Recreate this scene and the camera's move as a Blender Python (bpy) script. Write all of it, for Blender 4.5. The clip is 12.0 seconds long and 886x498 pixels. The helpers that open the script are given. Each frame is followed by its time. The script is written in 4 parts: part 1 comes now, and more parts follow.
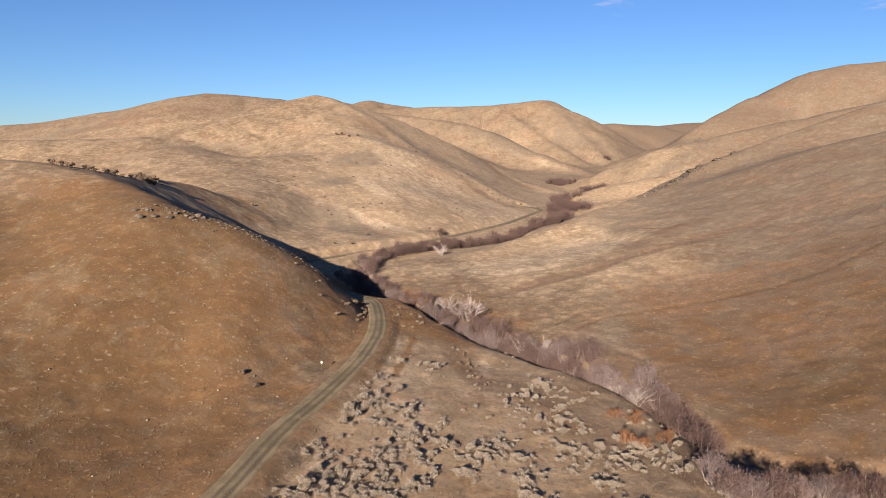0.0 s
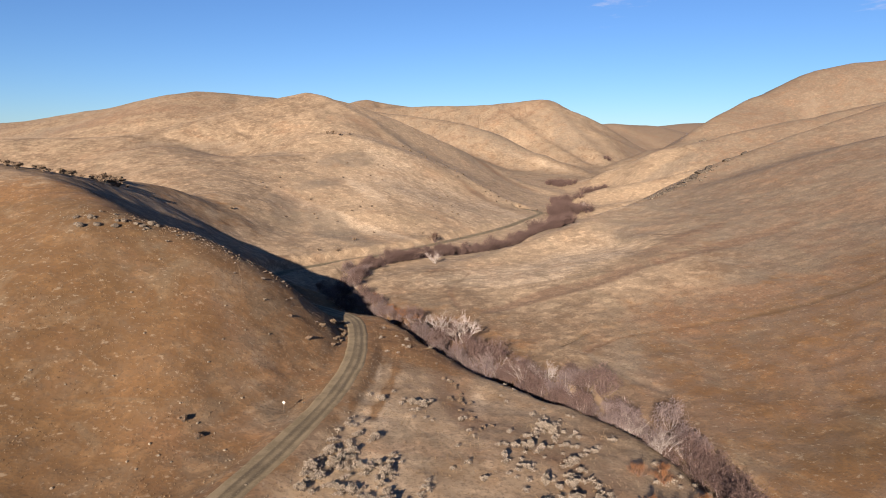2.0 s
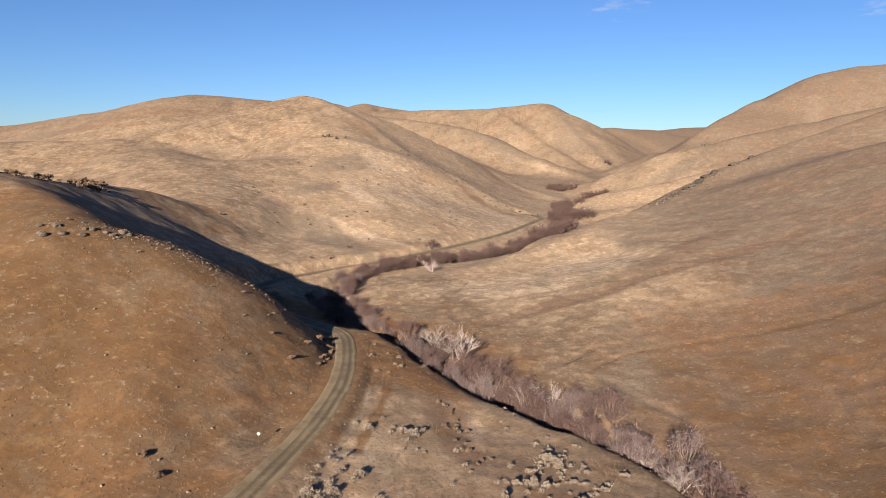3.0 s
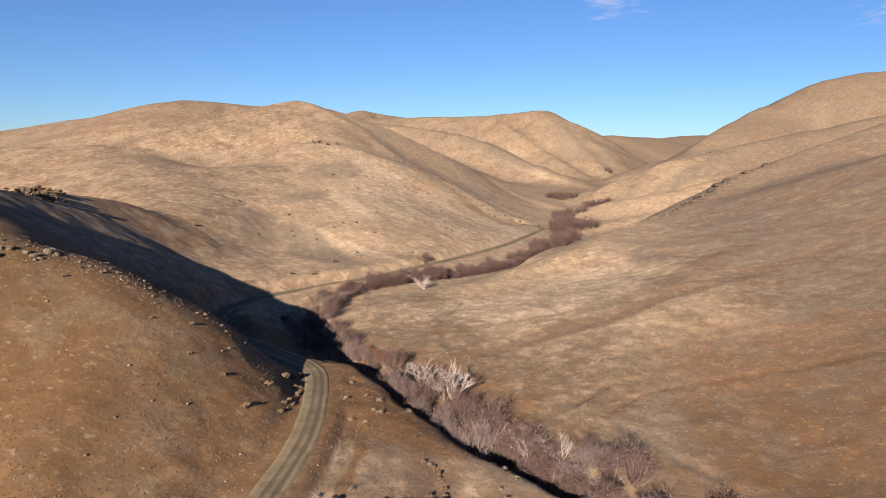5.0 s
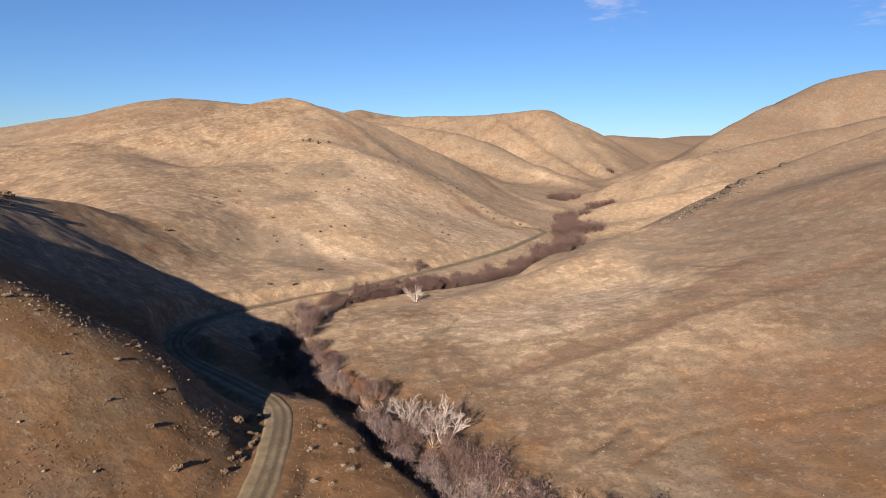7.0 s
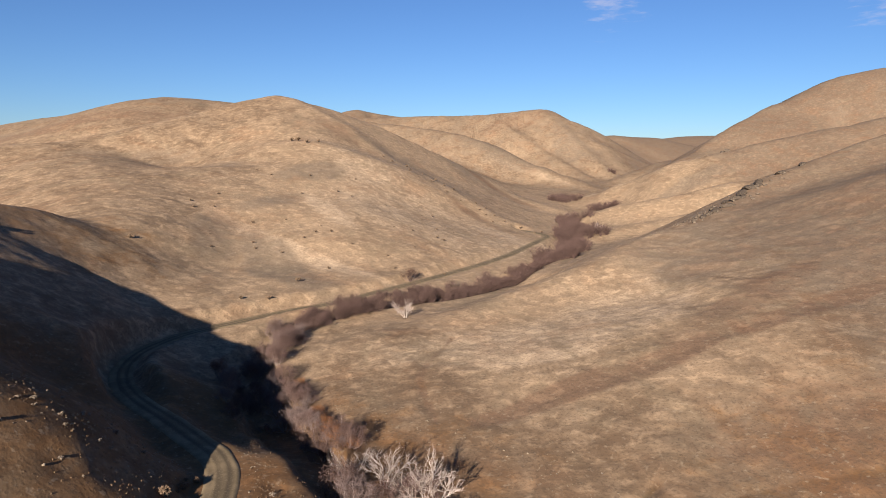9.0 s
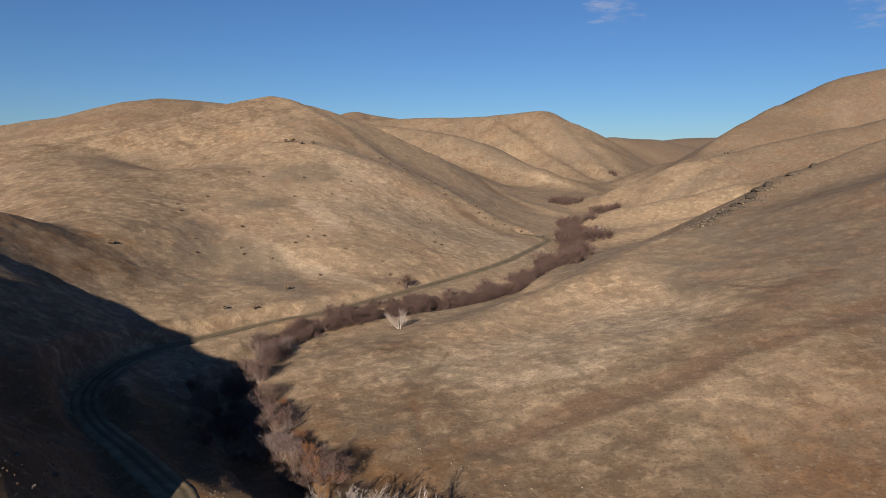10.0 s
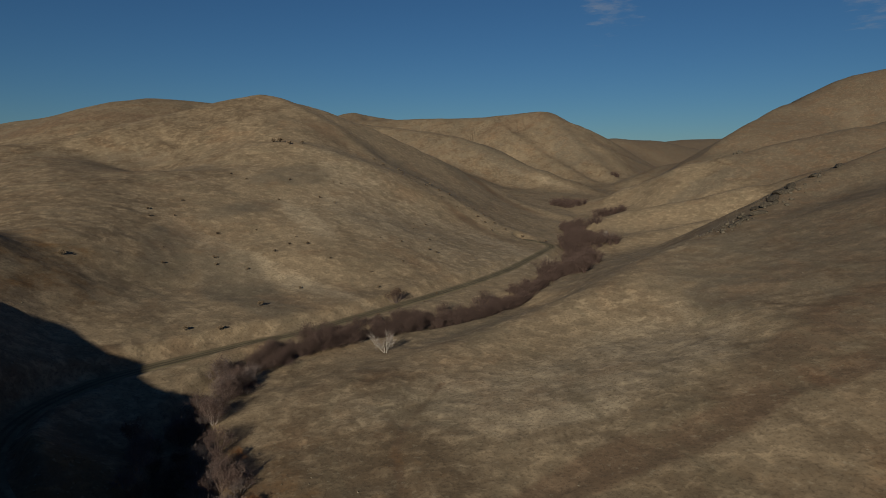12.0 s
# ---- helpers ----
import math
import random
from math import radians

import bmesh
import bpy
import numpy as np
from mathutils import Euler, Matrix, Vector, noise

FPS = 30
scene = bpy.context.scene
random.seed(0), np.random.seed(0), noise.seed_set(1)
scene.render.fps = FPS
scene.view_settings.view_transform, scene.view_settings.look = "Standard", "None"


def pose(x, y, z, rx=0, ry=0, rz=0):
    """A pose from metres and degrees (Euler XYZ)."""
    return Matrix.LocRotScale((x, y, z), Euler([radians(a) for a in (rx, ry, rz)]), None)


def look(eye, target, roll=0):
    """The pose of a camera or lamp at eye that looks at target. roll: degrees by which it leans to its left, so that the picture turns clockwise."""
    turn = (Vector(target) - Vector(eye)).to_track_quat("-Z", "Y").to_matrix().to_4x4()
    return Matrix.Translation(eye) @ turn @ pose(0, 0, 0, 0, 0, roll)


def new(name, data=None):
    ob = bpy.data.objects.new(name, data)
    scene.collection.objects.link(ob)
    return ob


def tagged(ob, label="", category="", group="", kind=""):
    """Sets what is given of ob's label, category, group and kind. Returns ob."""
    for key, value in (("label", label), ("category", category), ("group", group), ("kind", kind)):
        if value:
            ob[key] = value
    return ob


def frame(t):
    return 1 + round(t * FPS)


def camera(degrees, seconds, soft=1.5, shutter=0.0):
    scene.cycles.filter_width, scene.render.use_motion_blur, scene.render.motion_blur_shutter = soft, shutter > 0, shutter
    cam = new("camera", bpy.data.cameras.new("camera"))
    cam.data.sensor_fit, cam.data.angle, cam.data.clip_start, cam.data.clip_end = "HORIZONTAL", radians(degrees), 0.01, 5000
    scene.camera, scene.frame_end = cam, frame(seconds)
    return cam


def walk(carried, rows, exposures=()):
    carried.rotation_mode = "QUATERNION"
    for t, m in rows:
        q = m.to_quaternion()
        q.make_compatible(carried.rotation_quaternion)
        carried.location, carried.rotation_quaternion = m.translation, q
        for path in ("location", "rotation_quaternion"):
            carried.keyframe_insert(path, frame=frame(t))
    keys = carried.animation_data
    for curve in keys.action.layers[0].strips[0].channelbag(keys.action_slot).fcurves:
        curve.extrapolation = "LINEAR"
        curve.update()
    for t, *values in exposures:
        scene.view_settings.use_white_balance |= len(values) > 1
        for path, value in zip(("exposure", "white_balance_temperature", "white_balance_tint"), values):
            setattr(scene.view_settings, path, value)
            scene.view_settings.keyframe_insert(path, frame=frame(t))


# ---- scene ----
cam = camera(68.0, 12.0, soft=1.0)
# a level, steady flight up the valley: one straight line, the view lifting slowly
FLIGHT = Vector((11.03, 129.45, -4.48))
START = Vector((0.0, 0.0, 50.0))
TURNS = [  # seconds, yaw, pitch, roll
    (0.0, 0.0, -9.40, 0.0), (1.0, -0.10, -9.41, 0.05), (2.0, -0.17, -9.38, 0.08), (2.5, -0.20, -9.21, 0.11),
    (3.0, -0.22, -9.02, 0.13), (3.7, -0.26, -8.71, 0.16), (4.4, -0.31, -8.46, 0.19), (5.0, -0.34, -8.36, 0.22),
    (6.0, -0.37, -8.34, 0.26), (7.0, -0.40, -8.34, 0.26), (8.0, -0.43, -8.33, 0.23), (8.5, -0.45, -8.31, 0.21),
    (9.0, -0.47, -8.27, 0.20), (9.5, -0.49, -8.20, 0.18), (10.0, -0.50, -8.08, 0.14), (10.5, -0.50, -7.97, 0.11),
    (11.0, -0.51, -7.93, 0.09), (12.0, -0.52, -7.92, 0.07),
]
EXPOSURES = [(0.0, 1.64, 6500, 10), (8.5, 1.58, 6500, 10), (9.0, 1.50, 6500, 10), (9.5, 1.26, 6450, 8), (10.0, 1.02, 6380, 6), (10.5, 0.74, 6300, 2), (11.0, 0.48, 6220, -1), (11.5, 0.23, 6220, -4), (12.0, -0.12, 6200, -7)]
walk(cam, [(t, pose(*(START + FLIGHT * t / 12.0), 90 + pitch, 0, yaw) @ pose(0, 0, 0, 0, 0, roll)) for t, yaw, pitch, roll in TURNS], EXPOSURES)

# ---- light: low autumn sun behind the camera and to its left, clear sky
SUN_AZ, SUN_EL = radians(196.0), radians(19.0)  # clockwise from +y
world = bpy.data.worlds.new("sky")
scene.world = world
world.use_nodes = True
wn, wl = world.node_tree.nodes, world.node_tree.links
sky = wn.new("ShaderNodeTexSky")
sky.sky_type, sky.sun_disc = "NISHITA", False
sky.sun_elevation, sky.sun_rotation = SUN_EL, SUN_AZ
sky.altitude, sky.air_density, sky.dust_density, sky.ozone_density = 1200.0, 1.0, 0.05, 3.0
clear = wn.new("ShaderNodeMix")  # the deep blue of dry autumn air
clear.data_type, clear.blend_type = "RGBA", "MULTIPLY"
clear.inputs["Factor"].default_value, clear.inputs["B"].default_value = 1.0, (0.76, 1.0, 1.38, 1)
wl.new(sky.outputs[0], clear.inputs["A"])
# two thin wisps of cloud, high to the right
way = wn.new("ShaderNodeTexCoord").outputs["Generated"]
puff = wn.new("ShaderNodeTexNoise")
puff.inputs["Scale"].default_value, puff.inputs["Detail"].default_value, puff.inputs["Roughness"].default_value = 22.0, 6.0, 0.62
squash = wn.new("ShaderNodeMapping")
squash.inputs["Scale"].default_value = (1, 1, 4.5)
wl.new(way, squash.inputs[0])
wl.new(squash.outputs[0], puff.inputs["Vector"])
veil = None
for centre, radius in ((Vector((0.245, 0.95, 0.214)), 0.10), (Vector((0.545, 0.82, 0.197)), 0.09)):
    away = wn.new("ShaderNodeVectorMath")
    away.operation = "DISTANCE"
    wl.new(way, away.inputs[0])
    away.inputs[1].default_value = centre.normalized()
    fall = wn.new("ShaderNodeMapRange")
    fall.interpolation_type = "SMOOTHSTEP"
    wl.new(away.outputs["Value"], fall.inputs["Value"])
    fall.inputs["From Min"].default_value, fall.inputs["From Max"].default_value = radius, 0.0
    fall.inputs["To Max"].default_value = 0.40
    if veil is None:
        veil = fall.outputs["Result"]
    else:
        both = wn.new("ShaderNodeMath")
        both.operation = "MAXIMUM"
        wl.new(veil, both.inputs[0])
        wl.new(fall.outputs["Result"], both.inputs[1])
        veil = both.outputs[0]
thin = wn.new("ShaderNodeMath")
thin.operation = "ADD"
wl.new(veil, thin.inputs[0])
wl.new(puff.outputs["Fac"], thin.inputs[1])
cover = wn.new("ShaderNodeMapRange")
cover.interpolation_type = "SMOOTHSTEP"
wl.new(thin.outputs[0], cover.inputs["Value"])
cover.inputs["From Min"].default_value, cover.inputs["From Max"].default_value, cover.inputs["To Max"].default_value = 0.74, 1.1, 0.5
cloud = wn.new("ShaderNodeMix")
cloud.data_type = "RGBA"
wl.new(cover.outputs["Result"], cloud.inputs["Factor"])
wl.new(clear.outputs["Result"], cloud.inputs["A"])
cloud.inputs["B"].default_value = (9.0, 8.6, 10.2, 1)
wl.new(cloud.outputs["Result"], wn["Background"].inputs[0])
wn["Background"].inputs[1].default_value = 0.028
sun = new("sun", bpy.data.lights.new("sun", "SUN"))
sun.data.energy, sun.data.angle, sun.data.color = 5.0, radians(0.5), (1.0, 0.89, 0.775)
toward = Vector((math.sin(SUN_AZ) * math.cos(SUN_EL), math.cos(SUN_AZ) * math.cos(SUN_EL), math.sin(SUN_EL)))
sun.matrix_world = look((0, 0, 300), Vector((0, 0, 300)) - toward)


# ---- materials
class Nodes:
    """Short hand for building a node material on world coordinates."""

    def __init__(self, name, roughness=0.9):
        self.m = bpy.data.materials.new(name)
        self.m.use_nodes = True
        self.t = self.m.node_tree
        self.n, self.l = self.t.nodes, self.t.links
        self.bsdf = self.n["Principled BSDF"]
        self.bsdf.inputs["Roughness"].default_value = roughness
        self.bsdf.inputs["Specular IOR Level"].default_value = 0.15
        self.pos = self.n.new("ShaderNodeNewGeometry").outputs["Position"]

    def put(self, socket, v):
        if hasattr(v, "is_linked"):
            self.l.new(v, socket)
        else:
            socket.default_value = v

    def noise(self, size, detail=4.0, rough=0.55, stretch=None, shift=0.0, turn=0.0, distort=0.0):
        """Noise with features about size metres wide; stretch scales x, y, z."""
        mp = self.n.new("ShaderNodeMapping")
        mp.inputs["Location"].default_value = (shift, shift * 1.7, shift * 0.6)
        mp.inputs["Rotation"].default_value = (0, 0, radians(turn))
        mp.inputs["Scale"].default_value = stretch or (1, 1, 1)
        self.l.new(self.pos, mp.inputs[0])
        nz = self.n.new("ShaderNodeTexNoise")
        nz.inputs["Scale"].default_value = 1.0 / size
        nz.inputs["Detail"].default_value, nz.inputs["Roughness"].default_value = detail, rough
        nz.inputs["Distortion"].default_value = distort
        self.l.new(mp.outputs[0], nz.inputs["Vector"])
        return nz.outputs["Fac"]

    def ramp(self, v, low, high):
        """0 below low, 1 above high."""
        r = self.n.new("ShaderNodeMapRange")
        r.interpolation_type = "SMOOTHSTEP"
        self.put(r.inputs["Value"], v)
        r.inputs["From Min"].default_value, r.inputs["From Max"].default_value = low, high
        return r.outputs["Result"]

    def mix(self, fac, a, b, blend="MIX"):
        x = self.n.new("ShaderNodeMix")
        x.data_type, x.blend_type = "RGBA", blend
        self.put(x.inputs["Factor"], fac)
        self.put(x.inputs["A"], a if hasattr(a, "is_linked") else (*a, 1))
        self.put(x.inputs["B"], b if hasattr(b, "is_linked") else (*b, 1))
        return x.outputs["Result"]

    def math(self, op, a, b=0.0):
        x = self.n.new("ShaderNodeMath")
        x.operation = op
        self.put(x.inputs[0], a)
        self.put(x.inputs[1], b)
        return x.outputs[0]

    def attr(self, name):
        a = self.n.new("ShaderNodeAttribute")
        a.attribute_name = name
        return a.outputs["Fac"]

    def vary(self, per_island=False):
        if per_island:
            return self.n.new("ShaderNodeNewGeometry").outputs["Random Per Island"]
        return self.n.new("ShaderNodeObjectInfo").outputs["Random"]

    def bump(self, height, strength, distance):
        b = self.n.new("ShaderNodeBump")
        b.inputs["Strength"].default_value, b.inputs["Distance"].default_value = strength, distance
        self.put(b.inputs["Height"], height)
        self.l.new(b.outputs[0], self.bsdf.inputs["Normal"])

    def done(self, colour):
        self.put(self.bsdf.inputs["Base Color"], colour if hasattr(colour, "is_linked") else (*colour, 1))
        return self.m


def grass_land():
    """Dry bunchgrass over stony soil, its cover in patches: straw, pale, grey stony scrub, brown soil, rusty cheatgrass."""
    g = Nodes("dry_grass", 0.95)
    big, mid = g.noise(60, 5, 0.6, distort=0.8), g.noise(13, 6, 0.66, shift=31, stretch=(1, 0.75, 1), turn=25, distort=0.6)
    small, fine = g.noise(3.0, 6, 0.62, shift=7, distort=0.5), g.noise(0.6, 4, 0.7, shift=3)
    other = g.noise(19, 7, 0.66, shift=61, distort=1.2, stretch=(1, 0.6, 1.6))

    def swing(*terms):
        out = None
        for v, much in terms:
            w = g.math("MULTIPLY", g.math("SUBTRACT", v, 0.5), much)
            out = w if out is None else g.math("ADD", out, w)
        return out

    patchy = swing((mid, 1.6), (small, 0.7), (big, 1.0))
    broken = swing((other, 1.5), (small, 0.6))

    def lay(c, kind, with_swing, low, high, much, colour):
        return g.mix(g.math("MULTIPLY", g.ramp(g.math("ADD", g.attr(kind), with_swing), low, high), much), c, colour)

    c = g.mix(g.ramp(swing((mid, 1.0), (small, 0.8)), -0.22, 0.26), (0.128, 0.083, 0.050), (0.192, 0.130, 0.080))
    c = lay(c, "straw", patchy, 0.05, 0.95, 0.85, (0.278, 0.194, 0.121))
    c = lay(c, "pale", broken, 0.05, 0.95, 0.80, (0.385, 0.284, 0.188))
    c = lay(c, "grey", swing((other, -1.3), (small, 0.8), (mid, 0.7)), 0.15, 0.80, 0.80, (0.150, 0.112, 0.078))
    c = lay(c, "brown", swing((mid, -1.0), (small, 0.6), (other, 0.5)), 0.15, 0.80, 0.78, (0.132, 0.079, 0.049))
    c = lay(c, "rust", swing((g.noise(8, 5, 0.7, shift=200), 2.0), (small, 0.6)), 0.15, 0.90, 0.85, (0.128, 0.063, 0.024))
    # plain darkening; on the near spur it stands in for weaker sunlight
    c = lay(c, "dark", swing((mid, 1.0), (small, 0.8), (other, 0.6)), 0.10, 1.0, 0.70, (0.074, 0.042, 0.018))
    # streaks of rusty and of olive-grey growth on all slopes
    c = g.mix(g.math("MULTIPLY", g.ramp(g.noise(26, 6, 0.66, shift=140, distort=0.9), 0.50, 0.70), 0.30), c, (0.195, 0.098, 0.050))
    c = g.mix(g.math("MULTIPLY", g.ramp(g.noise(15, 6, 0.7, shift=511, distort=1.3, stretch=(1, 0.5, 1.5), turn=40), 0.50, 0.66), 0.34), c, (0.158, 0.122, 0.078))
    c = g.mix(g.math("MULTIPLY", g.ramp(g.noise(5.0, 6, 0.70, shift=311, stretch=(1, 0.55, 1.8), turn=-20, distort=0.6), 0.48, 0.68), 0.34), c, (0.126, 0.088, 0.056))
    c = g.mix(g.ramp(small, 0.46, 0.70), c, g.mix(1.0, c, (1.42, 1.42, 1.40), "MULTIPLY"))
    # single clumps
    c = g.mix(g.math("MULTIPLY", g.ramp(fine, 0.48, 0.66), 0.48), c, (0.070, 0.047, 0.030))
    c = g.mix(g.math("MULTIPLY", g.ramp(g.noise(1.0, 3, 0.6, shift=77), 0.58, 0.72), 0.30), c, (0.365, 0.285, 0.195))
    c = g.mix(g.math("MULTIPLY", g.ramp(g.noise(1.4, 3, 0.6, shift=97), 0.66, 0.74), 0.38), c, (0.075, 0.050, 0.032))
    g.bump(g.math("ADD", g.math("MULTIPLY", small, 0.55), g.math("MULTIPLY", fine, 0.30)), 0.5, 0.4)
    return g.done(c)


def gravel():
    """Graded gravel: pale loose shoulders, darker where the wheels run."""
    g = Nodes("gravel_road", 0.92)
    c = g.mix(g.ramp(g.noise(4.0, 5, 0.6), 0.4, 0.62), (0.142, 0.105, 0.061), (0.196, 0.145, 0.086))
    wear = g.math("ADD", g.attr("track"), g.math("MULTIPLY", g.math("SUBTRACT", g.noise(6.0, 5, 0.6, shift=9), 0.5), 0.9))
    c = g.mix(g.math("MULTIPLY", g.ramp(wear, 0.2, 0.95), 0.85), c, (0.066, 0.049, 0.031))
    c = g.mix(g.math("MULTIPLY", g.ramp(g.noise(0.3, 3, 0.7), 0.5, 0.7), 0.3), c, (0.265, 0.21, 0.14))
    g.bump(g.noise(0.25, 4, 0.7), 0.5, 0.08)
    return g.done(c)


GRASS, GRAVEL = grass_land(), gravel()


# ---- shape of the land
RIDGES = []


def ridge(name, left, right, rounded, cut, *pts):
    """A crest line through the points x, y, z: slopes on its left and right hand, roundness, depth of the gullies down its flanks."""
    RIDGES.append((name, left, right, rounded, cut, pts))


ridge("near_spur", 0.385, 0.65, 7.0, 0, (-24.5, 174, 6.5), (-27, 172, 10), (-29.7, 171, 13.8), (-33, 170, 16.8), (-36.5, 169.5, 19.5), (-41, 168, 22.3), (-50, 166, 28), (-72, 165, 34.9), (-106, 196, 41.1), (-150, 208, 43.5), (-260, 250, 60), (-420, 250, 80))
ridge("left_hill", 0.38, 0.55, 7.0, 1.4, (45, 484, 8), (37, 489, 11.6), (17, 505, 20.5), (-20, 538, 39), (-45, 560, 55.5), (-62, 576, 67), (-81, 593, 75.5), (-117, 625, 91.5))
ridge("left_front", 0.4, 0.4, 30.0, 0.5, (-20, 318, 1.5), (-34, 350, 14.3), (-45, 400, 24.2), (-76, 500, 54.7), (-112, 615, 87.8))
ridge("left_apron", 0.34, 0.34, 25.0, 0.3, (-50, 285, 5), (-62, 283, 8.8), (-82, 286, 15.5), (-101, 308, 25.5), (-136, 400, 38.6), (-180, 455, 45))
ridge("left_skyline", 0.35, 0.35, 60.0, 4, (-120, 930, 70.0), (-217, 890, 104.0), (-306, 880, 109.5), (-433, 880, 88.0), (-520, 880, 74.0), (-700, 860, 60.0), (-1000, 800, 60.0))
ridge("mid_spur", 0.45, 0.45, 20.0, 5, (210, 900, 0), (171, 935, 19), (138, 960, 32), (68, 1015, 64), (30, 1045, 76), (-3, 1075, 82), (-80, 1150, 93), (-200, 1300, 112))
ridge("mid_hill", 0.43, 0.43, 30.0, 9, (290, 1120, 20.0), (262, 1230, 70.0), (230, 1330, 112.0), (208, 1389, 131.9), (100, 1420, 122.0), (-40, 1450, 121.0), (-200, 1500, 120.0))
ridge("mid_hill_rib", 0.5, 0.5, 8.0, 3, (111, 1383, 119), (152, 1278, 82), (190, 1197, 48), (225, 1060, 14))
ridge("mid_hill_shoulder", 0.5, 0.5, 8.0, 3, (203, 1370, 128), (232, 1270, 92), (251, 1175, 51), (268, 1080, 17))
ridge("far_peak", 0.35, 0.35, 60.0, 9, (-40, 1700, 125.0), (-184, 1700, 149.0), (-330, 1750, 125.0), (-700, 1800, 110.0))
ridge("far_hill", 0.3, 0.3, 60.0, 8, (800, 2000, 60.0), (640, 2000, 92.0), (500, 1960, 98.0), (380, 1900, 90.0), (100, 1950, 125.0))
ridge("far_range", 0.15, 0.15, 120.0, 6, (300, 4300, 60), (1100, 4400, 110), (1640, 4500, 165), (2400, 4600, 190), (4000, 4600, 200))
ridge("right_back", 0.4, 0.42, 30.0, 6, (345, 1015, 40.0), (365, 985, 55.0), (393, 940, 83.0), (419, 900, 109.0), (488, 905, 140.0), (537, 900, 149.0), (700, 880, 165.0), (1100, 800, 170.0))
ridge("right_back_spur", 0.42, 0.42, 14.0, 2.5, (138, 745, 0), (160, 728, 9), (180, 712, 19), (225, 685, 41), (258, 669, 50.5), (339, 646, 71), (460, 640, 95), (700, 700, 130))
ridge("right_mid_spur", 0.38, 0.38, 10.0, 1, (105, 560, 0), (118, 559, 6), (138, 557, 12), (176, 553, 19), (217, 549, 28), (310, 520, 58), (450, 540, 85))
ridge("right_hill", 0.62, 0.22, 5.0, 0, (-24, 237, -0.5), (-12, 246, 2.3), (5, 262, 3.2), (40, 292, 8.3), (61, 305, 13.6), (82, 328, 17.0), (110, 352, 21.0), (128, 366, 26), (141, 381, 32), (157, 389, 38.5), (172, 393, 43.5), (209, 401, 54.5), (264, 408, 72), (400, 430, 107), (700, 430, 140))
ridge("right_field", 0.27, 0.2, 30.0, 0, (14, 236, 0.3), (45, 236, 6), (82, 240, 13.3), (112, 262, 18.1), (135, 300, 21.5))
ridge("second_spur", 0.45, 0.45, 15.0, 4, (112, 606, 0), (68, 648, 11), (41, 674, 23), (1, 712, 45), (-40, 750, 63), (-90, 800, 78))
ridge("right_low_spur", 0.36, 0.36, 9.0, 0, (88, 466, 0), (130, 478, 7), (168, 485, 13), (230, 470, 35))
ridge("left_shoulder", 0.4, 0.4, 30.0, 2, (-140, 605, 82), (-165, 578, 73.5), (-224, 505, 51.9), (-330, 480, 50), (-480, 420, 62))
ridge("basin_rim", 0.3, 0.56, 4.0, 0, (-150, 205, 45), (-125, 205, 44), (-114, 212, 41.5), (-116, 235, 38.2), (-120, 260, 36.8), (-112, 285, 32))
ridge("bench_rim", 0.42, 0.5, 1.5, 0, (-17, 190, 4.8), (-12.5, 180, 5.1), (-8.5, 168, 4.8), (-3, 158, 3.9), (6, 149, 2.4), (14, 144, 1.2), (22, 138, 0.4), (33, 126, -0.4))
ridge("bench_top", 0.45, 0.45, 3.0, 0, (-14.5, 184, 5.2), (-12.5, 172, 5.7), (-11.3, 160, 5.8), (-10.6, 148, 5.7), (-10.8, 138, 5.6), (-12.6, 124, 5.7), (-16, 108, 5.9))
ridge("apron_fill", 0.20, 0.20, 30.0, 0, (-46, 316, 6.5), (-61, 345, 17), (-73, 372, 25.5), (-100, 430, 40))
ridge("right_flank", 0.42, 0.4, 40.0, 0, (235, 310, 57.0), (205, 210, 40.6), (185, 100, 33.5), (180, -50, 33.0), (180, -400, 40.0))
ridge("left_flank", 0.5, 0.5, 40.0, 0, (-175, 150, 47), (-180, 100, 50), (-190, -50, 60), (-190, -400, 60))
ridge("back_wall", 0.3, 0.3, 60.0, 0, (-190, -500, 70.0), (0, -620, 70.0), (200, -500, 60.0))
FLOOR = [8.5, 3.6]  # rise of the valley floor away from the creek, on its left and right hand
CREEK = [(150, 50), (110, 72), (76, 86), (60, 92), (47, 102), (44, 116), (38, 131), (27, 144), (19, 152), (7.5, 165), (-1.5, 176.5), (-9.5, 188), (-17, 201), (-27, 221), (-34, 243), (-26, 266), (-12, 283), (20, 312), (50, 362), (78, 430), (98, 490), (104, 530), (130, 690), (160, 800), (240, 960), (315, 1130), (450, 1500), (700, 2400)]
ROAD = [(-46, -40, 8), (-38, 20, 7.6), (-30.2, 60, 7.2), (-27.1, 76, 7.0), (-24.6, 93, 6.8), (-21.1, 106.7, 6.6), (-17.3, 125, 6.35), (-15.8, 139, 6.15), (-15.5, 148, 6.1), (-16.4, 160, 6.0), (-18.6, 174, 5.7), (-21.6, 181.5, 5.5), (-26.4, 187.2, 5.2), (-35, 196.6, 4.8), (-43.4, 205.2, 4.5), (-50, 214, 4.2), (-54.6, 224.5, 4.0), (-56, 237, 3.7), (-52.5, 250.5, 3.4), (-43.8, 263.5, 3.1), (-32, 277, 3.0), (-20, 289, 3.0), (13, 335, 3.0), (37, 375, 3.0), (60, 428, 3.0), (66, 444, 3.0), (64, 458, 3.0), (56, 470, 3.2)]


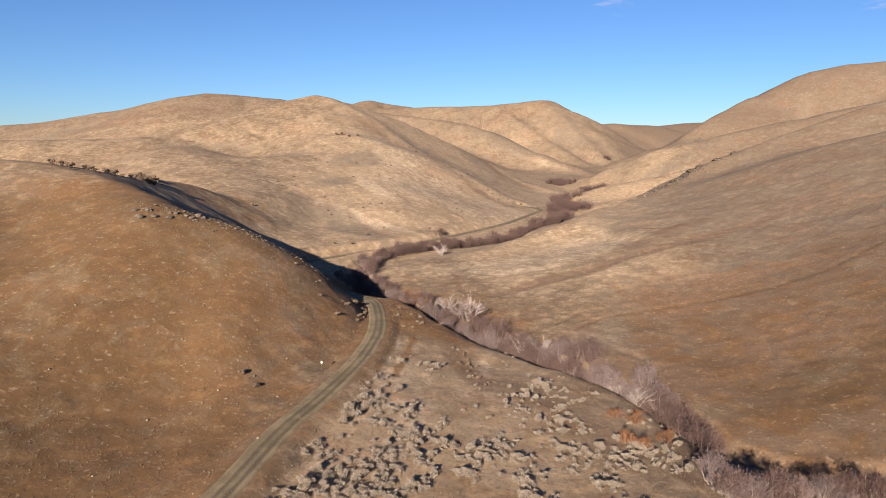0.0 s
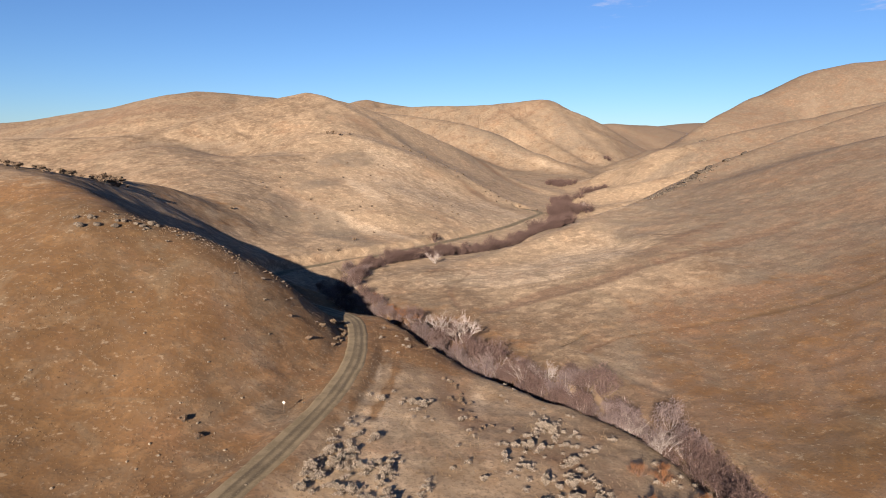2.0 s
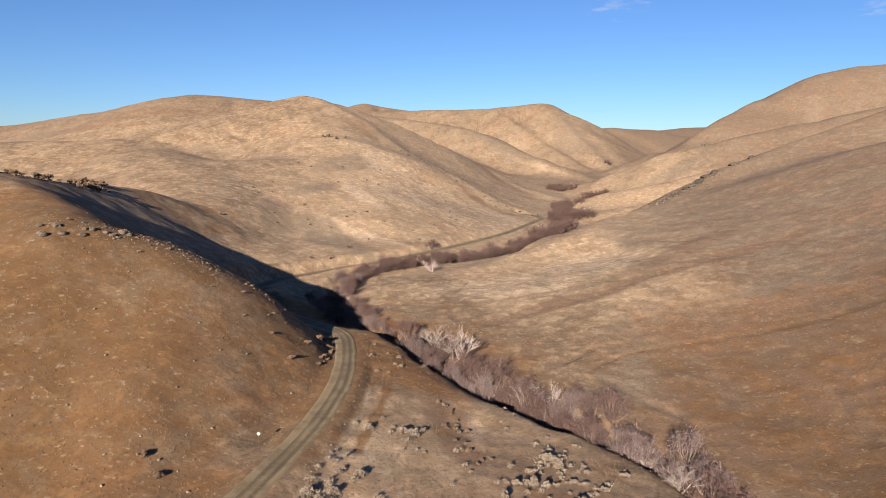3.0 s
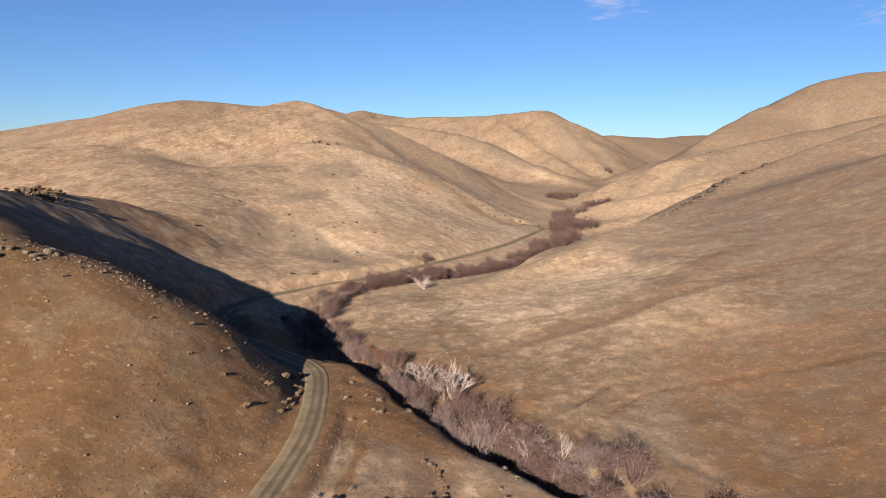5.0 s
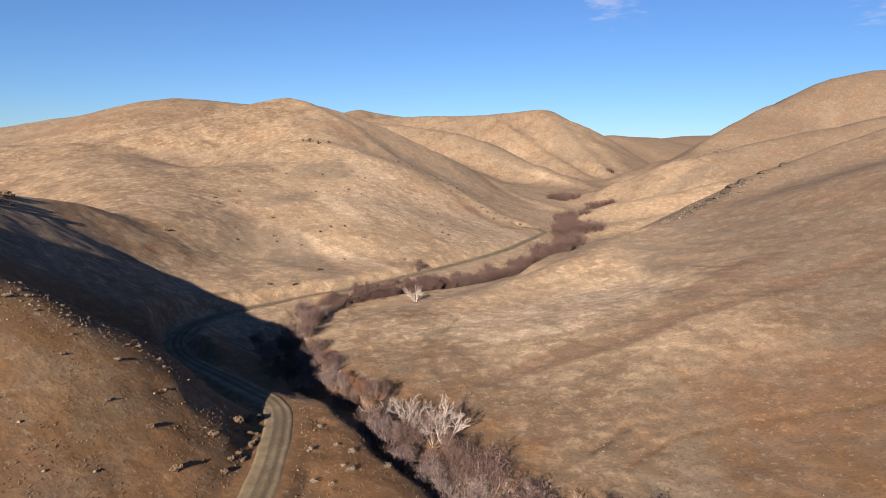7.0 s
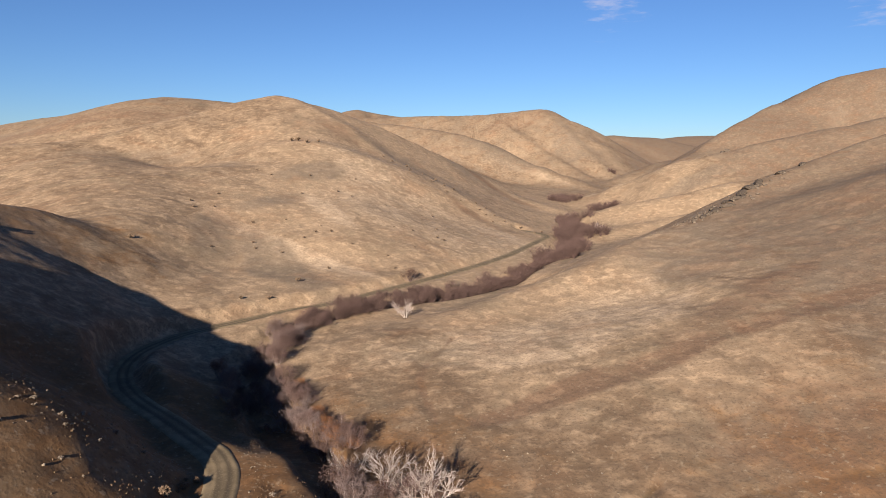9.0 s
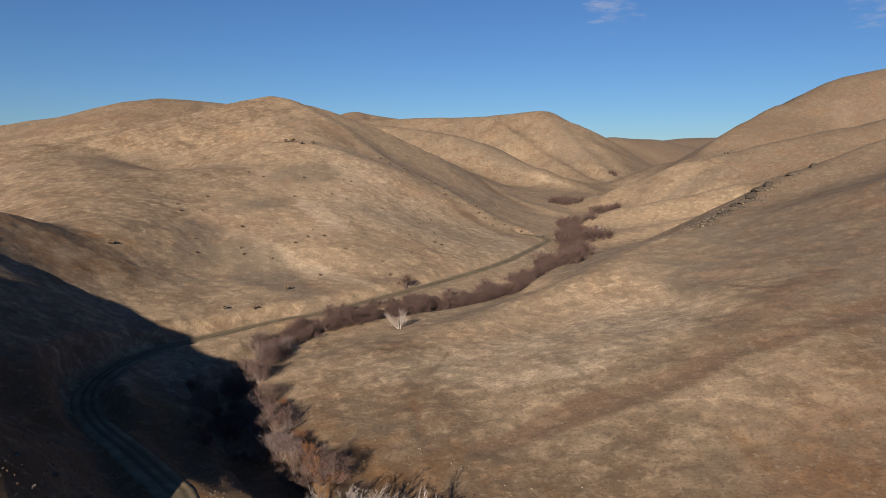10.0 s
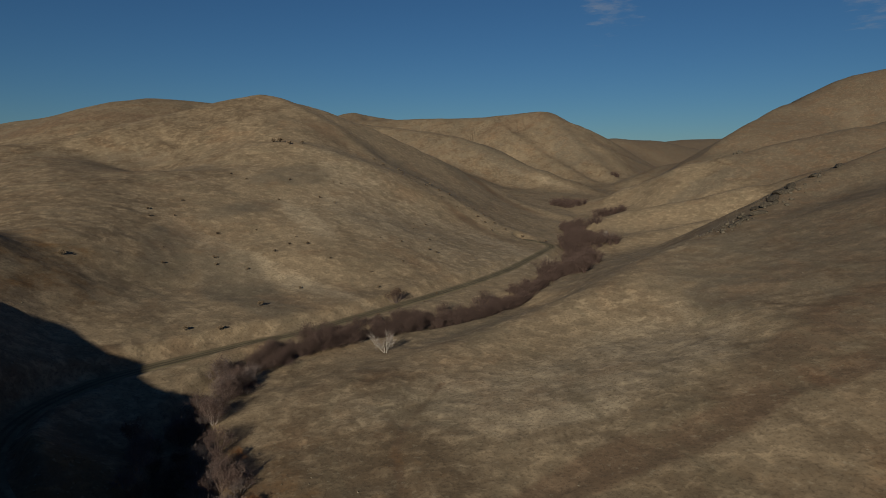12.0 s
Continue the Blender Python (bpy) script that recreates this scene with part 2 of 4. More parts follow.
def along(px, py, pts):
    """Distance to a polyline, its height there, and the side: plus on its left hand."""
    best = np.full(px.shape, 1e18)
    high = np.zeros(px.shape)
    side = np.zeros(px.shape)
    run = np.zeros(px.shape)
    gone = 0.0
    for a, b in zip(pts[:-1], pts[1:]):
        dx, dy = b[0] - a[0], b[1] - a[1]
        length = np.hypot(dx, dy)
        u = np.clip(((px - a[0]) * dx + (py - a[1]) * dy) / length**2, 0, 1)
        ox, oy = px - a[0] - u * dx, py - a[1] - u * dy
        d = ox * ox + oy * oy
        near = d < best
        best = np.where(near, d, best)
        if len(a) > 2:
            high = np.where(near, a[2] + u * (b[2] - a[2]), high)
        side = np.where(near, (dx * oy - dy * ox) / (length * np.sqrt(d) + 1e-9), side)
        run = np.where(near, gone + u * length, run)
        gone += length
    return np.sqrt(best), high, side, run


def smax(a, b, k):
    h = np.maximum(k - np.abs(a - b), 0) / k
    return np.maximum(a, b) + h * h * k / 4


def smooth(e0, e1, v):
    u = np.clip((v - e0) / (e1 - e0), 0, 1)
    return u * u * (3 - 2 * u)


def spline(pts, step):
    """A smooth line through the points (Catmull-Rom), with a point about every step metres."""
    p = np.array(pts, float)
    p = np.vstack([2 * p[0] - p[1], p, 2 * p[-1] - p[-2]])
    out = []
    for i in range(1, len(p) - 2):
        n = max(1, int(np.linalg.norm(p[i + 1] - p[i]) / step))
        for u in np.arange(n) / n:
            out.append(0.5 * (2 * p[i] + (p[i + 1] - p[i - 1]) * u + (2 * p[i - 1] - 5 * p[i] + 4 * p[i + 1] - p[i + 2]) * u**2 + (3 * p[i] - p[i - 1] - 3 * p[i + 1] + p[i + 2]) * u**3))
    out.append(p[-2])
    return [tuple(v) for v in out]


def hills(x, y):
    """The land without road and creek."""
    creek_d, _, side, _ = along(x, y, CREEK)
    z = -1.5 + np.where(side > 0, FLOOR[0], FLOOR[1]) * (1 - np.exp(-creek_d / 40)) + 0.02 * np.maximum(y - 800, 0)
    for k, (name, left, right, r, cut, pts) in enumerate(RIDGES):
        d, high, side, run = along(x, y, pts)
        if cut:
            wide = 22 + 5 * cut
            bend = run + 0.35 * wide * rough(x, y, 1.5 * wide, 70)
            cuts = cut * smooth(4, 60, d) * (1 - np.abs(rough(bend, 0.22 * d + 400 * (side > 0), wide, 71 + k))) ** 3
        if left == right and len(pts) > 2:  # heights of the parts blended, so that a bent crest leaves no step
            both = [along(x, y, [a, b])[:2] for a, b in zip(pts[:-1], pts[1:])]
            ease = 5 + 0.10 * d
            w = [np.exp(np.maximum((d - e) / ease, -30)) for e, _ in both]
            high = sum(v * h for v, (_, h) in zip(w, both)) / sum(w)
        top = high - (0.5 * (left + right) + 0.5 * (left - right) * side) * (np.sqrt(d * d + r * r) - r)
        z = smax(z, top - cuts if cut else top, np.clip(0.8 * r, 2, 8))
    return z


def lattice(ix, iy, seed):
    n = (ix * 374761393 + iy * 668265263 + seed * 144665) & 0x7FFFFFFF
    n = ((n ^ (n >> 13)) * 1274126177) & 0x7FFFFFFF
    return ((n ^ (n >> 16)) & 0xFFFF) / 32767.5 - 1.0


def rough(x, y, size, seed):
    """Smooth random relief between -1 and 1, with bumps about size metres wide."""
    u, v = x / size, y / size
    i, j = np.floor(u).astype(np.int64), np.floor(v).astype(np.int64)
    u, v = u - i, v - j
    u, v = u * u * u * (u * (6 * u - 15) + 10), v * v * v * (v * (6 * v - 15) + 10)
    low = lattice(i, j, seed) * (1 - u) + lattice(i + 1, j, seed) * u
    high = lattice(i, j + 1, seed) * (1 - u) + lattice(i + 1, j + 1, seed) * u
    return low * (1 - v) + high * v


ROAD_LINE = spline(ROAD, 3.0)
CREEK_LINE = spline(CREEK, 4.0)
ROAD_HALF = 2.35
GULLY = [(36, 169), (45, 176.4), (52, 178.4), (60, 180.4), (70, 180.4), (79, 179.8), (88, 179.4), (112, 182), (140, 192)]
TROUGH = [(16, 204), (25, 208.7), (40, 217), (53, 221.3), (65, 229), (77, 232), (89.5, 236.8), (103, 242.2), (124, 250)]
GULLIES = [  # line, depth, half width
    (GULLY, 0.14, 1.0),
    (TROUGH, 0.3, 3.5),
    ([(31, 174), (35, 178), (39, 182.5)], 0.6, 0.9),
    ([(36.3, 168), (38.3, 161.3), (41.5, 155), (47, 147)], 0.35, 1.0),
    ([(8, 205), (5, 226), (12, 250)], 0.3, 1.0),
    ([(-12, 122), (-10.6, 136), (-10.1, 148), (-10.5, 160), (-12.4, 175)], 0.4, 0.7),
    ([(-10, 122), (-8.7, 136), (-8.2, 148), (-8.6, 160), (-10.6, 174)], 0.35, 0.7),
]


def along_near(x, y, pts, reach):
    """As along(), worked out only within reach of the line; farther off the distance is just large."""
    d, high = np.full(x.shape, 1e3), np.zeros(x.shape)
    for k in range(0, len(pts) - 1, 12):
        piece = pts[k:k + 13]
        px, py = [p[0] for p in piece], [p[1] for p in piece]
        m = (x > min(px) - reach) & (x < max(px) + reach) & (y > min(py) - reach) & (y < max(py) + reach)
        if m.any():
            e, h, _, _ = along(x[m], y[m], piece)
            nearer = e < d[m]
            d[m] = np.where(nearer, e, d[m])
            high[m] = np.where(nearer, h, high[m])
    return d, high


def soften(z, width):
    """Blur a grid of heights by about width cells each way."""
    taps = np.exp(-0.5 * (np.arange(-3 * width, 3 * width + 1) / width) ** 2)
    taps /= taps.sum()
    for axis in (0, 1):
        pad = [(3 * width, 3 * width) if a == axis else (0, 0) for a in (0, 1)]
        wide = np.pad(z, pad, mode="edge")
        z = sum(t * np.take(wide, np.arange(i, i + z.shape[axis]), axis=axis) for i, t in enumerate(taps))
    return z


def ground_grid(xs, ys):
    """Heights of the finished ground: hills, relief, the cut bench of the road and the creek bed."""
    x, y = np.meshgrid(xs, ys)
    z = hills(x, y)
    cell = np.maximum(np.gradient(xs)[None, :], np.gradient(ys)[:, None])
    near = np.clip((3.0 - cell) / 1.5, 0, 1)
    z = z * (1 - near) + soften(z, 4) * near
    up = np.clip((z - 4) / 25, 0, 1) * (1 - 0.7 * np.exp(-(((x + 70) / 60) ** 2) - ((y - 310) / 120) ** 2))  # the left apron is smoother
    far = smooth(300, 700, np.hypot(x, y))
    gully = (1 - np.abs(rough(x + 14 * rough(x, y, 60, 14), y + 14 * rough(x, y, 60, 15), 62, 16)))
    z = z + up * ((0.35 + 0.7 * far) * rough(x, y, 70, 1) + (0.15 + 0.45 * far) * rough(x + 0.5 * y, y, 28, 2))
    z = z - up * (0.15 + 0.8 * far) * gully**4
    z = z + (0.16 + 0.08 * up) * rough(x, y, 9, 3) + 0.10 * rough(x, y, 3.1, 4) + 0.05 * rough(x, y, 1.9, 5)
    for line, deep, wide in GULLIES:
        d = along_near(x, y, spline(line, 8.0), 20)[0] + 0.6 * rough(x, y, 6, 7)
        z = z - deep * np.exp(-((d / wide) ** 2))
    d = along_near(x, y, CREEK_LINE, 20)[0]
    deep = smooth(135, 150, y) * (1 - smooth(205, 225, y))  # cut deeper below the bench
    z = z - (2.0 + 1.6 * deep) * (1 - smooth(630, 660, y)) * (1 - smooth(2.0 + deep, 5.5 + deep, d + 1.2 * rough(x, y, 7, 5)))
    d, high = along_near(x, y, ROAD_LINE, 30)
    bank = high + 0.3 + 0.75 * np.maximum(d - 3.2, 0) + 0.4 * np.maximum(d - 11, 0)  # the slope above the bend
    here = smooth(140, 154, y) * (1 - smooth(192, 200, y)) * (x < -16) * (1 - smooth(24, 30, d))
    z = z - here * np.maximum(z - bank, 0)
    k = smooth(ROAD_HALF, ROAD_HALF + 4.0, d + 0.35 * rough(x, y, 3.5, 6))
    return high * (1 - k) + z * k


# ---- ground: one sheet to the horizon, finest along the flight
def spread(fine0, fine1, step, low, high, grow_low, grow_high):
    """Coordinates: even steps between fine0 and fine1, growing steps beyond."""
    mid = list(np.arange(fine0, fine1, step))
    up, s, v = [], step, mid[-1]
    while v < high:
        s *= grow_high
        v += s
        up.append(v)
    down, s, v = [], step, mid[0]
    while v > low:
        s *= grow_low
        v -= s
        down.append(v)
    return np.array(down[::-1] + mid + up)


def sheet(name, xs, ys, zs, material):
    """A grid mesh over xs, ys with heights zs."""
    nx, ny = len(xs), len(ys)
    gx, gy = np.meshgrid(xs, ys)
    me = bpy.data.meshes.new(name)
    co = np.stack([gx, gy, zs], -1).reshape(-1, 3)
    i = (np.arange(ny - 1)[:, None] * nx + np.arange(nx - 1)[None, :]).ravel()
    quads = np.stack([i, i + 1, i + nx + 1, i + nx], -1)
    me.vertices.add(len(co))
    me.vertices.foreach_set("co", co.ravel())
    me.loops.add(quads.size)
    me.loops.foreach_set("vertex_index", quads.ravel())
    me.polygons.add(len(quads))
    me.polygons.foreach_set("loop_start", np.arange(len(quads)) * 4)
    me.polygons.foreach_set("use_smooth", np.ones(len(quads), bool))
    me.update(calc_edges=True)
    me.materials.append(material)
    return new(name, me)


XS = spread(-110, 150, 0.9, -4300, 4500, 1.05, 1.04)
YS = spread(45, 330, 0.85, -1500, 4950, 1.12, 1.014)
LAND = ground_grid(XS, YS)
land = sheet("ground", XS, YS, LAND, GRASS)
GX, GY = np.meshgrid(XS, YS)
from_road, _, road_side, _ = along(GX, GY, ROAD[1:22])
from_creek, _, creek_side, _ = along(GX, GY, CREEK[:22])
bench = (road_side < 0) * (creek_side > 0) * smooth(3, 8, from_road) * (1 - smooth(140, 160, GY)) * (1 - smooth(-14, 16, GX - 36 + 8 * rough(GX, GY, 14, 23)))
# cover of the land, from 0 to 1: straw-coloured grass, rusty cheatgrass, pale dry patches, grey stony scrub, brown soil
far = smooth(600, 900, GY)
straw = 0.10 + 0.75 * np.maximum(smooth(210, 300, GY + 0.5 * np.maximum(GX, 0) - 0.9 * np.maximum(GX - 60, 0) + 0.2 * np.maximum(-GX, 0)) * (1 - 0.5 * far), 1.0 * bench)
straw = np.maximum(straw, 0.65 * smooth(8, 30, GX) * (1 - smooth(70, 120, GX)) * smooth(165, 215, GY) * (1 - 0.7 * far))
right_side = np.maximum(smooth(110, 170, GX - 0.15 * GY), smooth(30, 80, GX - 0.15 * GY) * (1 - smooth(380, 440, GY)))  # the high slopes on the right are browner
straw = straw * (1 - 0.85 * right_side) * (1 - 0.55 * smooth(35, 130, -GX) * smooth(230, 300, GY))
rust = (1 - smooth(25, 75, along(GX, GY, [(-30, 165), (-75, 150), (-70, 60), (-60, -60)])[0])) * (1 - bench) + 0.5 * (1 - smooth(10, 40, np.hypot(GX + 95, GY - 285)))
# rust thinned by the crest, making up in colour for weak sun
rust = rust * (1 - 0.3 * np.exp(-((along(GX, GY, [(-24, 172), (-42, 152), (-28, 128)])[0] / 13) ** 2)))
rust = np.maximum(rust, 0.5 * smooth(25, 60, GX) * (1 - smooth(150, 240, GY)))
low_right = smooth(30, 62, GX) * (1 - smooth(178, 215, GY - 0.1 * GX))
straw = straw * (1 - 0.7 * low_right)
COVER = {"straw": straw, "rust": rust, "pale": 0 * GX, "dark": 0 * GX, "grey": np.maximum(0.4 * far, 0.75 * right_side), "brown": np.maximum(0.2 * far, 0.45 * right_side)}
WARP_X, WARP_Y = rough(GX, GY, 45, 24) + 0.5 * rough(GX, GY, 16, 25), rough(GX, GY, 45, 26) + 0.5 * rough(GX, GY, 16, 27)


def cover(kind, x, y, long, wide, turn, much=0.7):
    """A patch of one kind of cover: half length and width, and the direction of its length from +x."""
    c, s = math.cos(radians(turn)), math.sin(radians(turn))
    dx, dy = GX - x + 0.35 * wide * WARP_X, GY - y + 0.35 * wide * WARP_Y
    d = np.hypot((dx * c + dy * s) / long, (dy * c - dx * s) / wide)
    COVER[kind] = np.maximum(COVER[kind], much * (1 - smooth(0.45, 1.25, d)))


def cover_line(kind, pts, wide, much):
    """A strip of one kind of cover along a line."""
    d = along_near(GX, GY, spline(pts, 4.0), 6 * wide)[0] + 0.5 * wide * WARP_X
    COVER[kind] = np.maximum(COVER[kind], much * (1 - smooth(0.4 * wide, 1.6 * wide, np.abs(d))))


cover("grey", -59, 444, 30, 14, 60)  # the left hill
cover("grey", -64, 383, 26, 9, 60)
cover("grey", -45, 318, 42, 13, 125, 0.8)
cover("grey", -72, 333, 26, 12, 110)
cover("grey", -122, 450, 40, 18, 30, 0.6)
cover("grey", -168, 488, 50, 20, 20, 0.5)
cover("grey", -5, 540, 60, 22, 140, 0.5)
cover("pale", -40, 385, 34, 7, 120)
cover("pale", -50, 335, 62, 7, 150, 0.65)
cover("pale", 40, 432, 36, 14, 120, 0.6)
cover("pale", -12, 425, 95, 45, 118, 0.45)
cover("pale", 36, 252, 50, 26, 40, 0.6)
cover("brown", -62, 560, 22, 14, 140, 0.6)
cover("brown", 30, 470, 40, 7, 130, 0.5)
cover("grey", 0, 690, 90, 30, 135, 0.8)  # the spurs behind it
cover("grey", 90, 985, 90, 26, 140, 0.75)
cover("brown", 60, 640, 55, 10, 135, 0.7)
cover("pale", 140, 930, 80, 10, 145, 0.6)
cover("grey", 235, 1220, 110, 40, 100, 0.7)
cover("brown", 150, 1330, 90, 40, 20, 0.5)
cover("brown", -336, 760, 120, 30, 10, 0.6)
cover("grey", -430, 745, 90, 30, 20, 0.6)
cover("grey", 215, 625, 70, 16, 10, 0.8)  # the hills on the other side
cover("grey", 320, 800, 90, 45, 150, 0.8)
cover("brown", 390, 780, 80, 30, 150, 0.6)
cover("pale", 220, 690, 110, 9, 150, 0.6)
cover("pale", 215, 562, 90, 9, 165, 0.6)
cover("pale", 165, 500, 60, 7, 170, 0.5)
cover("grey", 100, 294, 46, 18, 45, 0.75)
cover("brown", 88, 250, 42, 9, 35, 0.7)
cover("grey", 110, 330, 60, 20, 40, 0.6)
cover("pale", 36, 252, 30, 13, 40, 0.6)
cover("pale", 62, 254, 20, 8, 40, 0.6)
cover("pale", 30, 230, 16, 5, 10, 0.7)
cover("brown", 60, 150, 30, 14, 20, 0.5)
cover("grey", 118, 215, 30, 8, 60, 0.5)
cover("pale", 8.6, 126, 28, 2.4, 92, 0.6)  # worn strip on the bench
cover("brown", 4, 138, 24, 4, 105, 0.75)
cover("brown", 22, 112, 24, 6, 115, 0.6)
cover("pale", -6, 118, 22, 7, 100, 0.5)
cover("brown", -7, 166, 26, 9, 128, 0.8)  # the bench beside the bend
cover("grey", -4, 172, 26, 5, 128, 0.7)
cover("grey", -62, 118, 22, 10, 30, 0.6)  # the near slope
cover("grey", -84, 150, 20, 8, 10, 0.6)
cover("pale", -62, 146, 14, 5, 160, 0.6)
cover("pale", -5, 430, 115, 42, 122, 0.36)
cover("pale", 20, 420, 70, 16, 118, 0.42)
cover("pale", 40, 255, 55, 24, 40, 0.42)
# straw by the crest paints in sunlight that this end of the slope lacks
cover("straw", -36, 152, 34, 15, 155, 0.45)
cover("straw", -30, 135, 20, 10, 100, 0.4)
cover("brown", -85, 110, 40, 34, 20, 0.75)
cover("grey", -88, 128, 30, 26, 20, 0.75)  # darker growth low on the spur; also paints weaker sunlight into its colour
cover("rust", -66, 84, 40, 22, 10, 0.9)
cover("rust", 70, 118, 34, 9, 15, 0.7)
cover("dark", 84, 128, 34, 10, 12, 0.45)
COVER["brown"] = np.maximum(COVER["brown"], 0.7 * low_right)
COVER["grey"] = np.maximum(COVER["grey"], 0.45 * low_right)
COVER["rust"] = np.maximum(COVER["rust"], 0.28 * bench)
# spur flank darkened by colour, more to the left, for dimmer sun
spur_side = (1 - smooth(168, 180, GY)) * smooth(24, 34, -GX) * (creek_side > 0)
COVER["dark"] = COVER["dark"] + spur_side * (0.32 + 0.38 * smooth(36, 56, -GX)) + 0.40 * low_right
cover("rust", -54, 128, 30, 18, 20, 1.0)
cover("rust", -84, 140, 26, 14, 10, 0.8)
cover("brown", 80, 150, 60, 24, 12, 0.95)
cover("grey", 100, 160, 50, 30, 15, 0.8)
cover("grey", 60, 165, 30, 12, 20, 0.6)
cover("pale", 437, 815, 46, 15, 60, 0.8)
cover("pale", 338, 737, 30, 9, 20, 0.8)
cover_line("brown", TROUGH, 3.4, 0.95)
cover_line("brown", GULLY, 1.7, 1.1)
cover_line("dark", GULLY, 0.9, 0.9)
cover_line("dark", [(31, 174), (35, 178), (39, 182.5)], 0.9, 0.9)
cover_line("grey", [(36.3, 168), (38.3, 161.3), (41.5, 155), (47, 147)], 1.6, 0.9)
cover_line("brown", [(8, 205), (5, 226), (12, 250)], 0.9, 0.7)
cover_line("pale", [(-25.5, 127), (-28.5, 120), (-31.5, 113)], 0.5, 0.5)  # an old stony track across the near slope
cover_line("grey", [(-31.5, 113), (-35.8, 103), (-39.7, 96), (-42.5, 87), (-45, 76)], 1.2, 1.0)
cover_line("rust", [(-9.4, 122), (-7.7, 136), (-7.2, 148), (-7.6, 160), (-9.6, 174)], 0.9, 1.0)
cover_line("rust", [(-13.2, 122), (-11.9, 136), (-11.5, 148), (-12, 160), (-13.8, 173)], 0.8, 0.9)
cover_line("pale", [(-12, 122), (-10.6, 136), (-10.1, 148), (-10.5, 160), (-12.4, 175)], 0.6, 0.8)
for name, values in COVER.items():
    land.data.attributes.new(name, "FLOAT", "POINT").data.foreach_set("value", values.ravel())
tagged(land, "rolling hills of tan dry autumn grass with stony patches", "ground", kind="structure")


def level(x, y):
    """Height of the ground at a place."""
    i = min(max(int(np.searchsorted(XS, x)) - 1, 0), len(XS) - 2)
    j = min(max(int(np.searchsorted(YS, y)) - 1, 0), len(YS) - 2)
    u, v = (x - XS[i]) / (XS[i + 1] - XS[i]), (y - YS[j]) / (YS[j + 1] - YS[j])
    return float((LAND[j, i] * (1 - u) + LAND[j, i + 1] * u) * (1 - v) + (LAND[j + 1, i] * (1 - u) + LAND[j + 1, i + 1] * u) * v)


# ---- road: graded gravel with a crown and two wheel tracks
def build_road():
    line = np.array(spline(ROAD, 1.5))
    tangent = np.gradient(line[:, :2], axis=0)
    tangent /= np.linalg.norm(tangent, axis=1)[:, None]
    across = np.stack([tangent[:, 1], -tangent[:, 0]], -1)
    offs = 0.84 * np.array([-2.95, -2.5, -2.0, -1.6, -1.3, -1.0, -0.6, -0.2, 0.2, 0.6, 1.0, 1.3, 1.6, 2.0, 2.5, 2.95])
    lift = np.array([-0.25, 0.10, 0.13, 0.12, 0.105, 0.12, 0.16, 0.17, 0.17, 0.16, 0.12, 0.105, 0.12, 0.13, 0.10, -0.25])
    track = np.maximum(0.9 * np.exp(-((np.abs(offs - 0.3) - 0.7) / 0.48) ** 2), 0.45 * np.exp(-((offs - 0.3) / 1.1) ** 2))
    n, m = len(line), len(offs)
    edge = 1 + 0.05 * rough(line[:, 0] * 3, line[:, 1] * 3, 9, 8)
    co = np.zeros((n, m, 3))
    co[..., :2] = line[:, None, :2] + across[:, None, :] * (offs[None, :] * edge[:, None])[..., None]
    co[..., 2] = line[:, None, 2] + lift + 0.015 * rough(co[..., 0], co[..., 1], 1.5, 9)
    i = (np.arange(n - 1)[:, None] * m + np.arange(m - 1)[None, :]).ravel()
    me = bpy.data.meshes.new("road")
    me.from_pydata(co.reshape(-1, 3).tolist(), [], np.stack([i, i + 1, i + m + 1, i + m], -1).tolist())
    me.attributes.new("track", "FLOAT", "POINT").data.foreach_set("value", np.tile(track, n))
    me.polygons.foreach_set("use_smooth", np.ones(len(me.polygons), bool))
    me.materials.append(GRAVEL)
    return tagged(new("road", me), "narrow tan gravel road with darker wheel tracks", "road", kind="structure")


build_road()


# ---- plants and stones
def part(name, me, parent, label=""):
    """Link a mesh as one part under a thing."""
    ob = new(name, me)
    ob.parent = parent
    if label:
        tagged(ob, label)
    if name in ("crown", "foliage"):
        tagged(ob, kind="stuff")
    PARTS.setdefault(parent.name, []).append(ob)
    return ob


PARTS = {}


def again(kind, m):
    """A copy of a plant or stone with its parts, sharing their meshes, at the pose m."""
    ob = kind.copy()
    scene.collection.objects.link(ob)
    ob.matrix_basis = m
    for p in PARTS.get(kind.name, []):
        q = p.copy()
        scene.collection.objects.link(q)
        q.parent = ob
    return ob


